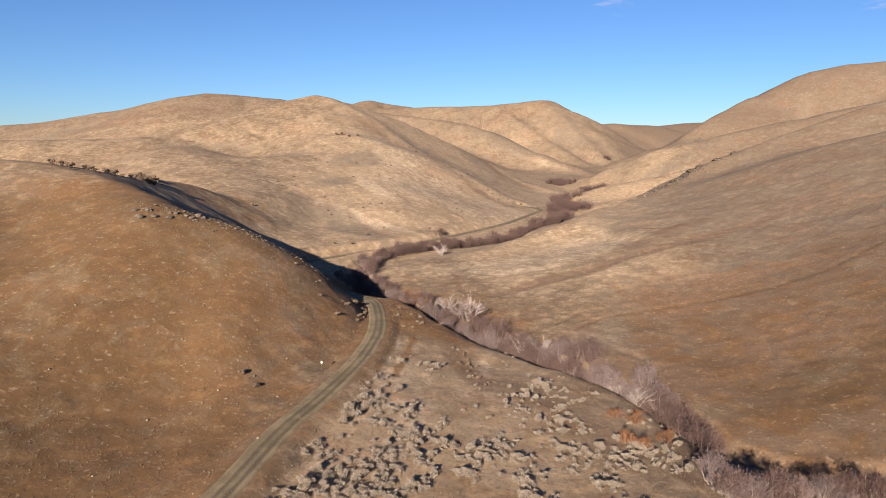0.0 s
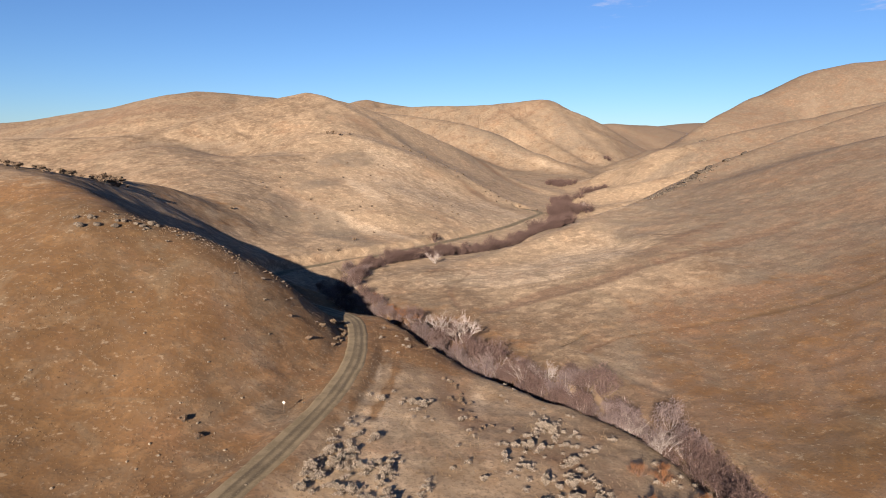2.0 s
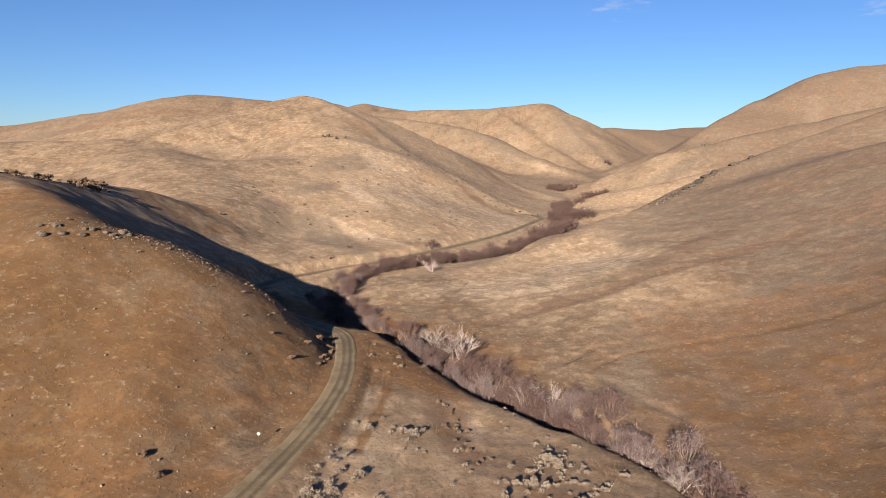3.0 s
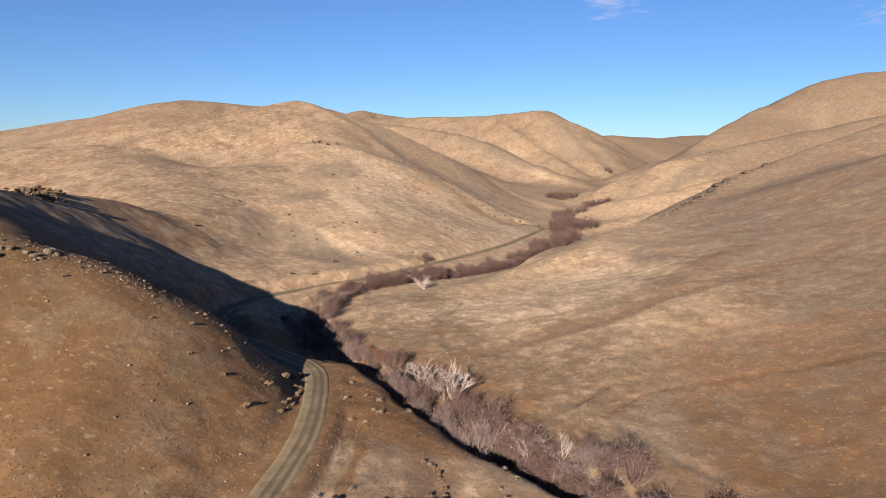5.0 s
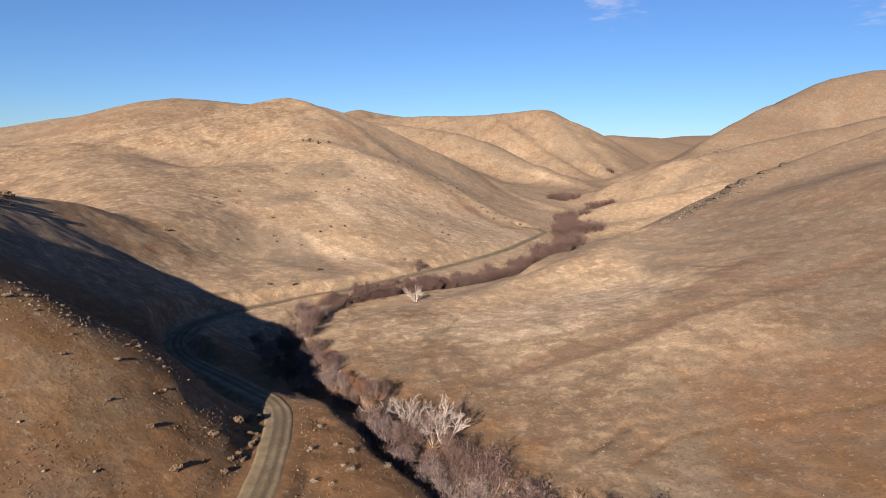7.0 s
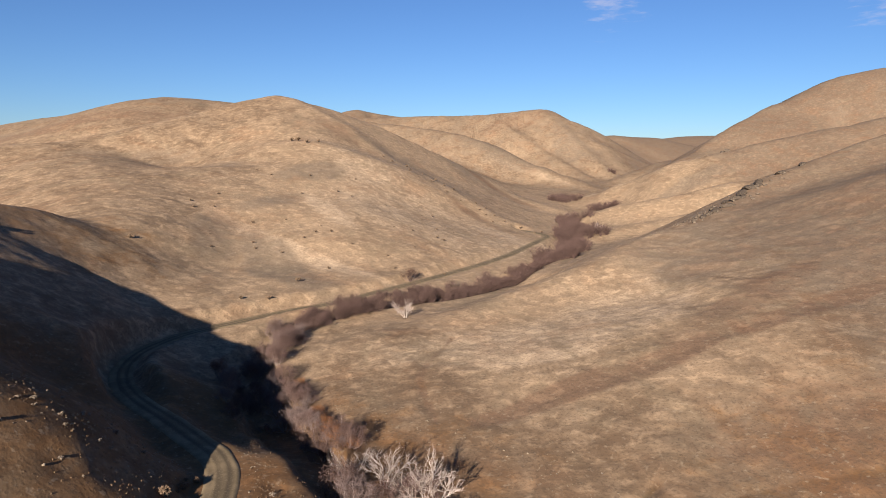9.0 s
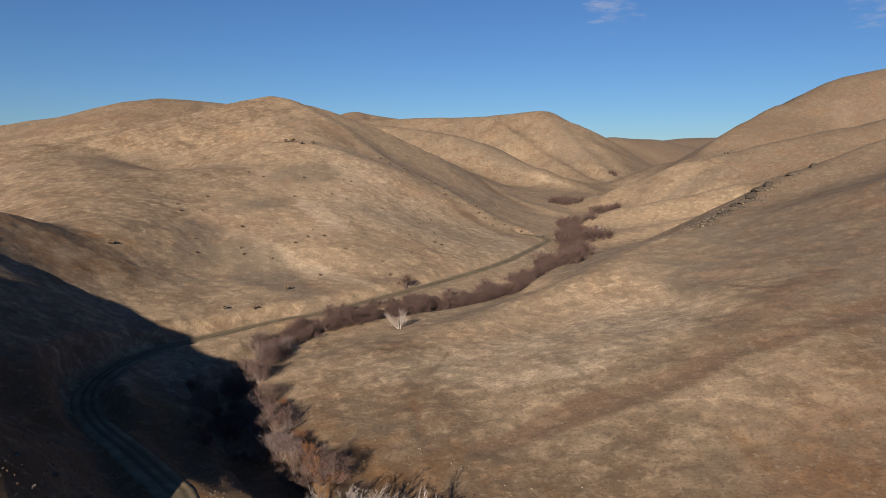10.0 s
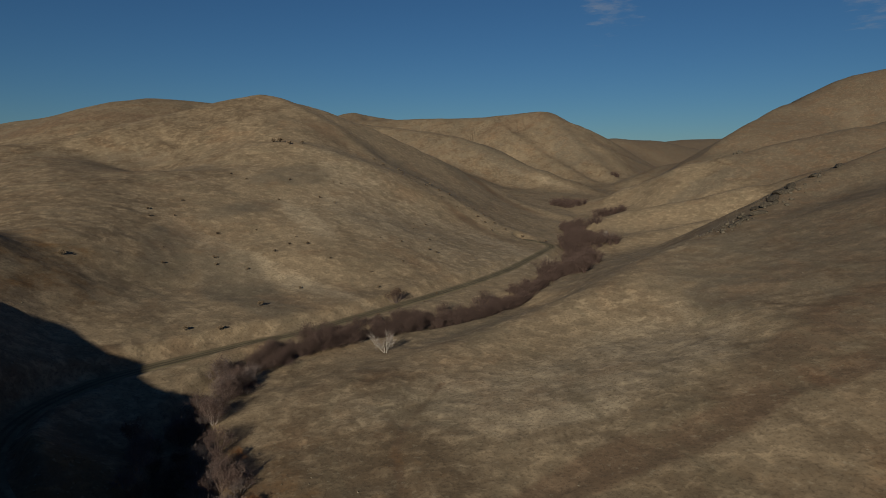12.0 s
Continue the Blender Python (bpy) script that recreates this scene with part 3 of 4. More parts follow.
class Strands:
    """Collects tapered tubes into one mesh."""

    def __init__(self):
        self.v, self.f = [], []

    def tube(self, path, r0, r1, sides=3):
        n = len(path)
        start = len(self.v)
        for i, p in enumerate(path):
            ahead = (path[min(i + 1, n - 1)] - path[max(i - 1, 0)]).normalized()
            a = ahead.orthogonal().normalized()
            b = ahead.cross(a)
            r = r0 + (r1 - r0) * i / (n - 1)
            for k in range(sides):
                w = 2 * math.pi * k / sides
                self.v.append(p + (a * math.cos(w) + b * math.sin(w)) * r)
        for i in range(n - 1):
            for k in range(sides):
                q = start + i * sides
                self.f.append((q + k, q + (k + 1) % sides, q + sides + (k + 1) % sides, q + sides + k))
        self.f.append(tuple(start + (n - 1) * sides + k for k in range(sides)))

    def twig(self, p, q, r):
        """A thin three-sided spike from p to q."""
        ahead = (q - p).normalized()
        a = ahead.orthogonal().normalized() * r
        b = ahead.cross(a)
        i = len(self.v)
        self.v += [p + a, p - a * 0.5 + b * 0.87, p - a * 0.5 - b * 0.87, q]
        self.f += [(i, i + 1, i + 3), (i + 1, i + 2, i + 3), (i + 2, i, i + 3)]

    def sliver(self, p, q, r, rng):
        """The finest twig: one narrow triangle from p to q."""
        side = (q - p).cross(Vector((rng.gauss(0, 1), rng.gauss(0, 1), rng.gauss(0, 1)))).normalized() * r
        i = len(self.v)
        self.v += [p + side, p - side, q]
        self.f.append((i, i + 1, i + 2))

    def clump(self, p, out, long, wide, rng):
        """A small pointed tuft of leaves."""
        a = out.orthogonal().normalized()
        b = out.cross(a)
        start, w0 = len(self.v), rng.uniform(0, 6)
        for k in range(3):
            w = w0 + k * math.pi / 1.5
            self.v.append(p + (a * math.cos(w) + b * math.sin(w)) * wide * rng.uniform(0.8, 1.4) + out * long * rng.uniform(-0.3, 0.15))
        self.v.append(p + out * long * rng.uniform(0.6, 1.0))
        self.f += [(start + k, start + (k + 1) % 3, start + 3) for k in range(3)]

    def mesh(self, name, material):
        me = bpy.data.meshes.new(name)
        me.from_pydata([tuple(p) for p in self.v], [], self.f)
        me.materials.append(material)
        return me


def heading(rng, up=0.0):
    w = rng.uniform(0, 2 * math.pi)
    return Vector((math.cos(w), math.sin(w), up))


def grow(rng, start, way, length, bend, steps=4):
    """A wandering path that turns slowly upwards (bend over 0) or droops (under 0)."""
    path, d = [start.copy()], way.normalized()
    for _ in range(steps):
        d = (d + Vector((rng.gauss(0, 0.16), rng.gauss(0, 0.16), rng.gauss(0, 0.1) + bend))).normalized()
        path.append(path[-1] + d * length / steps)
    return path


def dome_shrub(name, seed, spread, stems, limbs, twigs, thick, wood, brush):
    """A leafless shrub one metre high: arching stems from one root, each with its own uneven dome of fine twigs."""
    rng = random.Random(seed)
    main, fine = Strands(), Strands()
    for k in range(stems):
        w = 2 * math.pi * (k + rng.uniform(-0.4, 0.4)) / stems
        out = spread * rng.uniform(0.1, 0.95)
        tip = Vector((math.cos(w) * out, math.sin(w) * out, rng.uniform(0.52, 0.85) * (1 - 0.6 * (out / spread) ** 2)))
        foot = Vector((tip.x * 0.12, tip.y * 0.12, -0.05))
        path = [foot.lerp(tip, u) + Vector((tip.x, tip.y, 0)) * 0.25 * math.sin(math.pi * u) + Vector((rng.gauss(0, 0.02), rng.gauss(0, 0.02), 0)) for u in (0, 0.35, 0.7, 1)]
        main.tube(path, thick * rng.uniform(0.7, 1.2), thick * 0.3, 4)
        ball = rng.uniform(0.17, 0.28) * (0.6 + 0.8 * spread)
        for _ in range(limbs):
            at = rng.uniform(0.4, 2.99)
            p = path[int(at)].lerp(path[int(at) + 1], at - int(at))
            way = Vector((rng.gauss(0, 1), rng.gauss(0, 1), rng.gauss(0.25, 0.8))).normalized()
            q = tip + Vector((way.x, way.y, way.z * 0.8)) * ball * rng.uniform(0.5, 1.0)
            q.z = max(q.z, 0.06)
            fine.twig(p, q, 0.003)
            for _ in range(twigs):
                a = p.lerp(q, rng.uniform(0.4, 1.0)) + Vector((rng.gauss(0, 1), rng.gauss(0, 1), rng.gauss(0, 1))) * 0.25 * ball
                a.z = max(a.z, 0.02)
                b = a + ((a - tip) * 1.5 + Vector((rng.gauss(0, 0.6), rng.gauss(0, 0.6), rng.gauss(0.25, 0.6)))) * rng.uniform(0.04, 0.085)
                fine.sliver(a, b, rng.uniform(0.004, 0.008), rng)
    plant = new(name)
    part("trunk", main.mesh("trunk", wood), plant)
    part("crown", fine.mesh("crown", brush), plant)
    return plant


def forked_tree(name, seed, spread, stems, thick, wood, brush, twigs=9, fat=0.0042):
    """A leafless tree one metre high: several trunks that fork into limbs and branches and end in a rounded spray of twigs."""
    rng = random.Random(seed)
    trunks, fine = [], Strands()
    for k in range(stems):
        main = Strands()
        w = 2 * math.pi * (k + rng.uniform(-0.3, 0.3)) / stems
        lean = spread * rng.uniform(0.25, 0.85)
        path = grow(rng, Vector((0.03 * math.cos(w), 0.03 * math.sin(w), -0.05)), Vector((math.cos(w) * lean, math.sin(w) * lean, 0.75)), rng.uniform(0.42, 0.6), 0.03, 4)
        main.tube(path, thick, thick * 0.55, 5)
        for _ in range(6):
            at = rng.uniform(0.9, 3.99)
            p = path[int(at)].lerp(path[int(at) + 1], at - int(at))
            turn = w + rng.gauss(0, 0.9)
            limb = grow(rng, p, Vector((math.cos(turn) * spread * 1.3, math.sin(turn) * spread * 1.3, rng.uniform(0.3, 1.7))), rng.uniform(0.24, 0.42), -0.02, 3)
            main.tube(limb, thick * 0.5, thick * 0.2, 3)
            for _ in range(6):
                at = rng.uniform(0.6, 2.99)
                p = limb[int(at)].lerp(limb[int(at) + 1], at - int(at))
                way = (limb[-1] - limb[0]).normalized() + Vector((rng.gauss(0, 0.5), rng.gauss(0, 0.5), rng.gauss(0.2, 0.4)))
                branch = grow(rng, p, way, rng.uniform(0.10, 0.22), -0.05, 2)
                main.tube(branch, thick * 0.24, thick * 0.1, 3)
                for _ in range(twigs):
                    a = branch[rng.randint(0, 1)].lerp(branch[2], rng.random())
                    b = a + (way.normalized() * 0.7 + Vector((rng.gauss(0, 0.5), rng.gauss(0, 0.5), rng.gauss(0.1, 0.45)))) * rng.uniform(0.05, 0.12)
                    fine.twig(a, b, fat * 0.6)
        trunks.append(main)
    plant = new(name)
    for trunk in trunks:
        part("trunk", trunk.mesh("trunk", wood), plant)
    part("crown", fine.mesh("crown", brush), plant)
    return plant


def leafy_bush(name, seed, height, radius, clumps, size, leaf, wood):
    """A low evergreen bush: woody stems under an uneven crown of small leaf tufts, in lobes with gaps."""
    rng = random.Random(seed)
    main, crown = Strands(), Strands()
    lobes = []
    for _ in range(rng.randint(10, 15)):
        d = heading(rng) * radius * rng.uniform(0.1, 0.72)
        d.z = height * rng.uniform(0.45, 0.72)
        lobes.append((d, radius * rng.uniform(0.15, 0.30)))
        main.tube(grow(rng, Vector((d.x * 0.2, d.y * 0.2, -0.1)), Vector((d.x, d.y, d.z * 1.3)), d.length, 0.05, 3), 0.035, 0.015, 4)
    for _ in range(clumps):
        c, r = rng.choice(lobes)
        out = Vector((rng.gauss(0, 1), rng.gauss(0, 1), rng.gauss(0.45, 0.8))).normalized()
        p = c + Vector((out.x, out.y, out.z * 0.85)) * r * rng.uniform(0.7, 1.1)
        p.z = max(p.z, 0.05)
        crown.clump(p, (out + Vector((0, 0, 0.5))).normalized(), size * rng.uniform(0.8, 1.5), size * rng.uniform(0.4, 0.7), rng)
    plant = new(name)
    part("trunk", main.mesh("trunk", wood), plant)
    part("foliage", crown.mesh("foliage", leaf), plant)
    return plant


def stone_mesh(seed, material):
    """A broken, angular stone about one metre across, its foot under the ground."""
    rng = random.Random(seed)
    bm = bmesh.new()
    bmesh.ops.create_icosphere(bm, subdivisions=2, radius=0.5)
    cuts = [(Vector((rng.gauss(0, 1), rng.gauss(0, 1), rng.gauss(0.3, 0.8))).normalized(), rng.uniform(0.26, 0.42)) for _ in range(7)]
    for v in bm.verts:
        for way, far in cuts:
            over = v.co.dot(way) - far
            if over > 0:
                v.co -= way * over * 0.92
        v.co += Vector((rng.gauss(0, 1), rng.gauss(0, 1), rng.gauss(0, 1))) * 0.014
        v.co.z = v.co.z * 0.75 + 0.16
    me = bpy.data.meshes.new("boulder")
    bm.to_mesh(me)
    bm.free()
    me.materials.append(material)
    return me


def bark(name, light, dark, size=0.3):
    g = Nodes(name, 0.85)
    c = g.mix(g.ramp(g.noise(size, 4, 0.6), 0.35, 0.65), dark, light)
    c = g.mix(g.math("MULTIPLY", g.vary(), 0.35), c, tuple(0.55 * v for v in dark))
    return g.done(c)


def leaf_mat(name, light, dark):
    g = Nodes(name, 0.9)
    c = g.mix(g.vary(True), dark, light)
    c = g.mix(g.math("MULTIPLY", g.vary(), 0.3), c, (0.15, 0.112, 0.07))
    return g.done(c)


def twig_mat(name, light, dark):
    """Bare twigs: each twig a shade of its own, each plant too."""
    g = Nodes(name, 0.85)
    c = g.mix(g.vary(True), dark, light)
    c = g.mix(g.math("MULTIPLY", g.ramp(g.noise(1.2, 4, 0.6), 0.4, 0.65), 0.4), c, dark)
    c = g.mix(g.math("MULTIPLY", g.vary(), 0.45), c, tuple(0.6 * v for v in dark))
    return g.done(c)


def rock_mat(name, light, dark):
    g = Nodes(name, 0.9)
    c = g.mix(g.ramp(g.noise(0.5, 5, 0.65), 0.35, 0.65), dark, light)
    c = g.mix(g.math("MULTIPLY", g.ramp(g.noise(0.16, 3, 0.6, shift=5), 0.55, 0.7), 0.6), c, (0.225, 0.18, 0.11))
    g.bump(g.noise(0.12, 5, 0.7), 0.6, 0.06)
    return g.done(c)


PALE_BARK = bark("pale_bark", (0.47, 0.40, 0.345), (0.29, 0.24, 0.205))
PALE_TWIG = twig_mat("pale_twig", (0.36, 0.29, 0.25), (0.20, 0.15, 0.13))
GREY_BARK = bark("grey_bark", (0.31, 0.25, 0.215), (0.19, 0.145, 0.125))
BROWN_BARK = bark("brown_bark", (0.198, 0.144, 0.122), (0.114, 0.076, 0.065))
MAUVE_TWIG = twig_mat("mauve_twig", (0.165, 0.103, 0.085), (0.070, 0.043, 0.036))
GREY_TWIG = twig_mat("grey_twig", (0.225, 0.162, 0.145), (0.108, 0.076, 0.068))
RUST_TWIG = twig_mat("rust_twig", (0.25, 0.112, 0.045), (0.14, 0.060, 0.026))
DARK_TWIG = twig_mat("dark_twig", (0.085, 0.047, 0.034), (0.048, 0.028, 0.021))
SAGE_LEAF = leaf_mat("sage_leaf", (0.310, 0.245, 0.188), (0.070, 0.053, 0.041))
SAGE_WOOD = bark("sage_wood", (0.106, 0.080, 0.061), (0.061, 0.046, 0.034))
BUSH_LEAF = leaf_mat("bush_leaf", (0.17, 0.11, 0.07), (0.08, 0.054, 0.036))
BASALT = rock_mat("basalt", (0.125, 0.095, 0.070), (0.048, 0.037, 0.029))
DARK_BASALT = rock_mat("dark_basalt", (0.085, 0.064, 0.048), (0.034, 0.026, 0.020))
PALE_STONE = rock_mat("pale_stone", (0.215, 0.168, 0.118), (0.125, 0.094, 0.066))


def put(kinds, rng, x, y, size, label="", sink=0.0):
    """A copy of one of the kinds at a place, turned at random and scaled."""
    m = pose(x, y, level(x, y) - sink, rng.gauss(0, 3), rng.gauss(0, 3), rng.uniform(0, 360)) @ Matrix.Diagonal((size, size, size * rng.uniform(0.85, 1.15), 1))
    kind = rng.choice(kinds)
    if not kind.get("placed"):
        kind["placed"] = True
        kind.matrix_basis = m
        ob = kind
    else:
        ob = again(kind, m)
    if label:
        tagged(ob, label)
    return ob


rng = random.Random(11)

# bare shrubs that line the creek: x0, y0, x1, y1, width, number, height
BANDS = [
    (110, 69, 66, 83, 9, 24, 5.4), (64, 82, 50, 85, 6, 9, 4.4), (48, 81, 37, 86, 8, 9, 5.0), (46, 98, 43, 119, 7, 10, 5.0), (44, 120, 29, 147, 9, 22, 5.8),
    (29, 147, 9, 168, 10, 29, 6.0), (9, 168, -4, 184, 9, 18, 5.4), (-6, 192, -14, 206, 5, 10, 4.0), (-14, 208, -25, 226, 5, 12, 4.2), (-24, 206, -36, 236, 9, 20, 3.8),
    (-31, 232, -28, 258, 10, 26, 4.6),
]
FAR_BANDS = [(-27, 260, -10, 286, 10, 46, 4.6), (-9, 285, 23, 313, 9, 60, 4.6), (23, 313, 51, 360, 8, 50, 4.8), (48, 362, 76, 415, 10, 30, 5.0)]
creek_shrubs = [
    dome_shrub("creek_shrub", 100 + i, spread, 10, 13, 18, 0.012, wood, twig)
    for i, (twig, spread, wood) in enumerate(((MAUVE_TWIG, 0.55, BROWN_BARK), (MAUVE_TWIG, 0.60, GREY_BARK), (MAUVE_TWIG, 0.48, GREY_BARK), (GREY_TWIG, 0.52, GREY_BARK), (MAUVE_TWIG, 0.60, BROWN_BARK), (GREY_TWIG, 0.46, GREY_BARK)))
]
for s in creek_shrubs:
    tagged(s, "leafless mauve-brown willow shrub in the creek bed", "shrub", "bare shrubs along the creek")


def band_places(bands):
    """Places along the bands, jittered across their width: x, y, height."""
    for x0, y0, x1, y1, wide, number, high in bands:
        run = math.hypot(x1 - x0, y1 - y0)
        for k in range(number):
            u, w = (k + rng.random()) / number, rng.uniform(-0.5, 0.5) * wide
            yield x0 + (x1 - x0) * u - (y1 - y0) / run * w, y0 + (y1 - y0) * u + (x1 - x0) / run * w, high * rng.uniform(0.5, 1.3)


for x, y, high in band_places(BANDS):
    put(creek_shrubs, rng, x, y, high, sink=0.1)


def joined_shrubs(name, kinds, places, material, label, category):
    """Far shrubs that nobody could count, joined into one mesh."""
    verts, faces, count = [], [], 0
    shapes = []
    for kind in kinds:
        me = PARTS[kind.name][-1].data
        co = np.zeros(3 * len(me.vertices))
        me.vertices.foreach_get("co", co)
        tri = np.zeros(len(me.loops), int)
        me.loops.foreach_get("vertex_index", tri)
        shapes.append((co.reshape(-1, 3), tri.reshape(-1, 3)))
    for x, y, high in places:
        co, tri = rng.choice(shapes)
        m = np.array(pose(x, y, level(x, y) - 0.1, 0, 0, rng.uniform(0, 360)))
        verts.append(high * co @ m[:3, :3].T + m[:3, 3])
        faces.append(tri + count)
        count += len(co)
    me = bpy.data.meshes.new(name)
    me.from_pydata(np.vstack(verts).tolist(), [], np.vstack(faces).tolist())
    me.materials.append(material)
    return tagged(new(name, me), label, category, kind="stuff")


joined_shrubs("creekside_thicket", creek_shrubs[:3], list(band_places(FAR_BANDS)), MAUVE_TWIG, "leafless mauve willow thicket filling the creek bed", "thicket")

# pale leafless trees standing among them
pale_trees = [forked_tree("pale_tree", 200 + i, 0.62, 4, 0.013, PALE_BARK, PALE_TWIG) for i in range(4)]
for s in pale_trees:
    tagged(s, "leafless white-barked tree among creek shrubs", "tree", "white-barked trees along the creek")
for x, y, high in [(-4.5, 186, 6.2), (1, 182, 6.8), (7.5, 178, 8.2), (4.2, 179.5, 6.4), (14.5, 164, 6.4), (19.9, 157.7, 6.6), (24.4, 154.2, 6.8), (29.6, 146.6, 6.2), (36.3, 131.6, 6.0), (38, 122, 5.6),
                   (-0.5, 272, 6.4), (100, 470, 7.5)]:
    put(pale_trees, rng, x, y, high, sink=0.1)

# rounded grey shrubs that stand clear of the shade
grey_shrubs = [dome_shrub("grey_shrub", 280 + i, 0.6, 10, 13, 16, 0.012, GREY_BARK, GREY_TWIG) for i in range(2)]
for s in grey_shrubs:
    tagged(s, "rounded grey leafless shrub at the shaded creek bend", "shrub", "grey shrubs at the creek bend")
for x, y, high in [(-22, 216, 4.6), (-19.5, 211, 4.2), (-15.5, 208.5, 4.6), (-24, 220, 3.6)]:
    put(grey_shrubs, rng, x, y, high)

# rust-red shrubs
rust_shrubs = [dome_shrub("rust_shrub", 300 + i, 0.62, 10, 16, 14, 0.016, BROWN_BARK, RUST_TWIG) for i in range(2)]
for s in rust_shrubs:
    tagged(s, "rounded rust-orange leafless shrub beside the creek", "shrub", "rust-orange shrubs")
for x, y, high in [(31, 111, 2.6), (34, 110, 2.4), (29.5, 99.5, 2.8), (32, 98.5, 2.6), (37.3, 102.5, 3.0), (35.5, 113.5, 2.0), (-8, 197, 2.9), (-11, 204, 2.8), (-13, 210, 2.6), (-5, 194, 2.6), (-9.5, 200, 2.4), (-19, 224, 2.2)]:
    put(rust_shrubs, rng, x, y, high)

# dark bushes: one beside the road, others scattered on the slopes
road_bush = dome_shrub("roadside_tree", 400, 0.7, 9, 16, 14, 0.028, BROWN_BARK, DARK_TWIG)
tagged(road_bush, "dark leafless hawthorn with several trunks beside the road", "tree")
put([road_bush], rng, -1.2, 319, 5.0)
hill_bushes = [leafy_bush("hillside_bush", 420 + i, 0.8, 0.75, 130, 0.17, BUSH_LEAF, SAGE_WOOD) for i in range(3)]
for s in hill_bushes:
    tagged(s, "small dark brown bush on the grassy slope", "bush", "dark bushes on the slopes")
for x, y, size in [(-36, 113, 1.2), (-33, 110, 1.0), (-29.5, 154, 0.9), (-39, 278, 1.3), (-46, 275, 1.2), (-35, 297, 1.5), (-31, 262, 1.5), (-28, 262, 1.8), (-87, 300, 1.6),
                   (-76, 498, 3.0), (-80, 500, 3.0), (-70, 494, 2.6), (-64, 500, 2.0), (-23, 168, 1.4), (-24, 160, 1.3), (-22.5, 172, 1.2), (-25, 150, 1.1)]:
    put(hill_bushes, rng, x, y, size)
for _ in range(60):  # along the brow of the spur
    u = rng.random()
    put(hill_bushes, rng, -119 + 5 * math.sin(3 * u) + rng.gauss(2, 3), 204 + 62 * u + rng.gauss(0, 3), rng.uniform(1.0, 2.6))
for _ in range(46):  # on the lower slopes and along the crest of the far left ridge
    x = rng.uniform(-95, 20)
    put(hill_bushes, rng, x, 290 + rng.uniform(0, 150) - 0.3 * x, rng.uniform(0.5, 1.2))
for _ in range(24):
    u = rng.random()
    put(hill_bushes, rng, 60 - 80 * u + rng.gauss(0, 6), 460 + 75 * u + rng.gauss(0, 6), rng.uniform(0.9, 1.7))

for _ in range(20):  # low dark brush on the bench
    u = rng.random()
    put(hill_bushes, rng, 2 + 7 * u + rng.gauss(0, 1), 152 - 34 * u + rng.gauss(0, 2), rng.uniform(0.5, 0.9))
for _ in range(16):  # and at the foot of the cut bank
    u = rng.random()
    put(hill_bushes, rng, -20.5 - 2.5 * u * u + rng.gauss(0, 0.7), 152 + 26 * u, rng.uniform(0.5, 1.0))

# sagebrush on the bench between road and creek
sagebrush = [leafy_bush("sagebrush", 500 + i, 0.8, 0.8, 520, 0.075, SAGE_LEAF, SAGE_WOOD) for i in range(5)]
for s in sagebrush:
    tagged(s, "pale grey sagebrush growing in dry grass", "shrub", "sagebrush on the creek bench")
SAGE_CLUMPS = [(19.5, 107, 3.5), (21, 125, 4.5), (14.5, 132, 2.5), (22, 93, 3), (27.5, 92, 3), (25, 84, 3.5), (-9.5, 130, 2), (-3, 129.5, 2.5), (29, 104, 2.5), (4, 94, 3), (10, 89, 3)]  # x, y, spread of its thicker stands
grid = np.random.RandomState(4).uniform((-32, 66), (40, 165), (2600, 2))
px, py = grid[:, 0], grid[:, 1]
strip = np.abs(px - np.interp(py, [66, 93, 99, 110, 131, 150], [21, 14, 11, 8.8, 8.3, 7.4]))
thick = np.clip((130 - py) / 26, 0.05, 1) * np.clip(strip / 4 - 0.35, 0, 1) * np.where(px > np.interp(py, [66, 93, 150], [21, 14, 7.4]), 0.4, 1.0)
for cx, cy, far_off in SAGE_CLUMPS:
    thick = np.maximum(thick, np.exp(-(((px - cx) ** 2 + (py - cy) ** 2) / far_off**2)))
patch = rough(px, py, 7, 21) + 0.5 * rough(px, py, 3, 22)
fit = (along(px, py, ROAD_LINE)[0] > 5.5) & (along(px, py, CREEK_LINE)[0] > 6) & (px > np.interp(py, [66, 97, 165], [-29, -22, -14])) & (px < np.interp(py, [66, 100, 130, 165], [60, 45, 28, 6]))
fit &= np.random.RandomState(5).uniform(0, 1, 2600) < thick * np.clip(patch * 1.8 + 0.7, 0.01, 1)
for _ in range(34):  # a few along the crest of the spur
    u = rng.random()
    put(sagebrush, rng, -26 - 40 * u + rng.gauss(0, 2), 169 - 6 * u + rng.gauss(0, 4.5), rng.uniform(0.35, 0.75))
for x, y in grid[fit][:262]:
    put(sagebrush, rng, float(x), float(y), rng.uniform(0.8, 1.6))

# stones: outcrops on the spur, the rim of the right-hand hill, and single boulders
boulders = []
for i in range(4):
    ob = new("boulder", stone_mesh(600 + i, BASALT))
    boulders.append(tagged(ob, "weathered dark basalt boulder in dry grass", "rock", "basalt boulders"))
for i in range(3):
    ob = new("pale_stone", stone_mesh(650 + i, PALE_STONE))
    boulders.append(tagged(ob, "pale lichen-covered stone lying in the grass", "rock", "pale stones"))
for cx, cy, sx, sy, number, low, high in [(-70, 158, 2.5, 2, 9, 0.7, 2.0), (-62, 161, 2.5, 2, 10, 0.6, 1.8), (-55, 163, 4, 2, 8, 0.4, 0.9)]:
    for _ in range(number):
        put(boulders[:4], rng, rng.gauss(cx, sx), rng.gauss(cy, sy), rng.uniform(low, high))
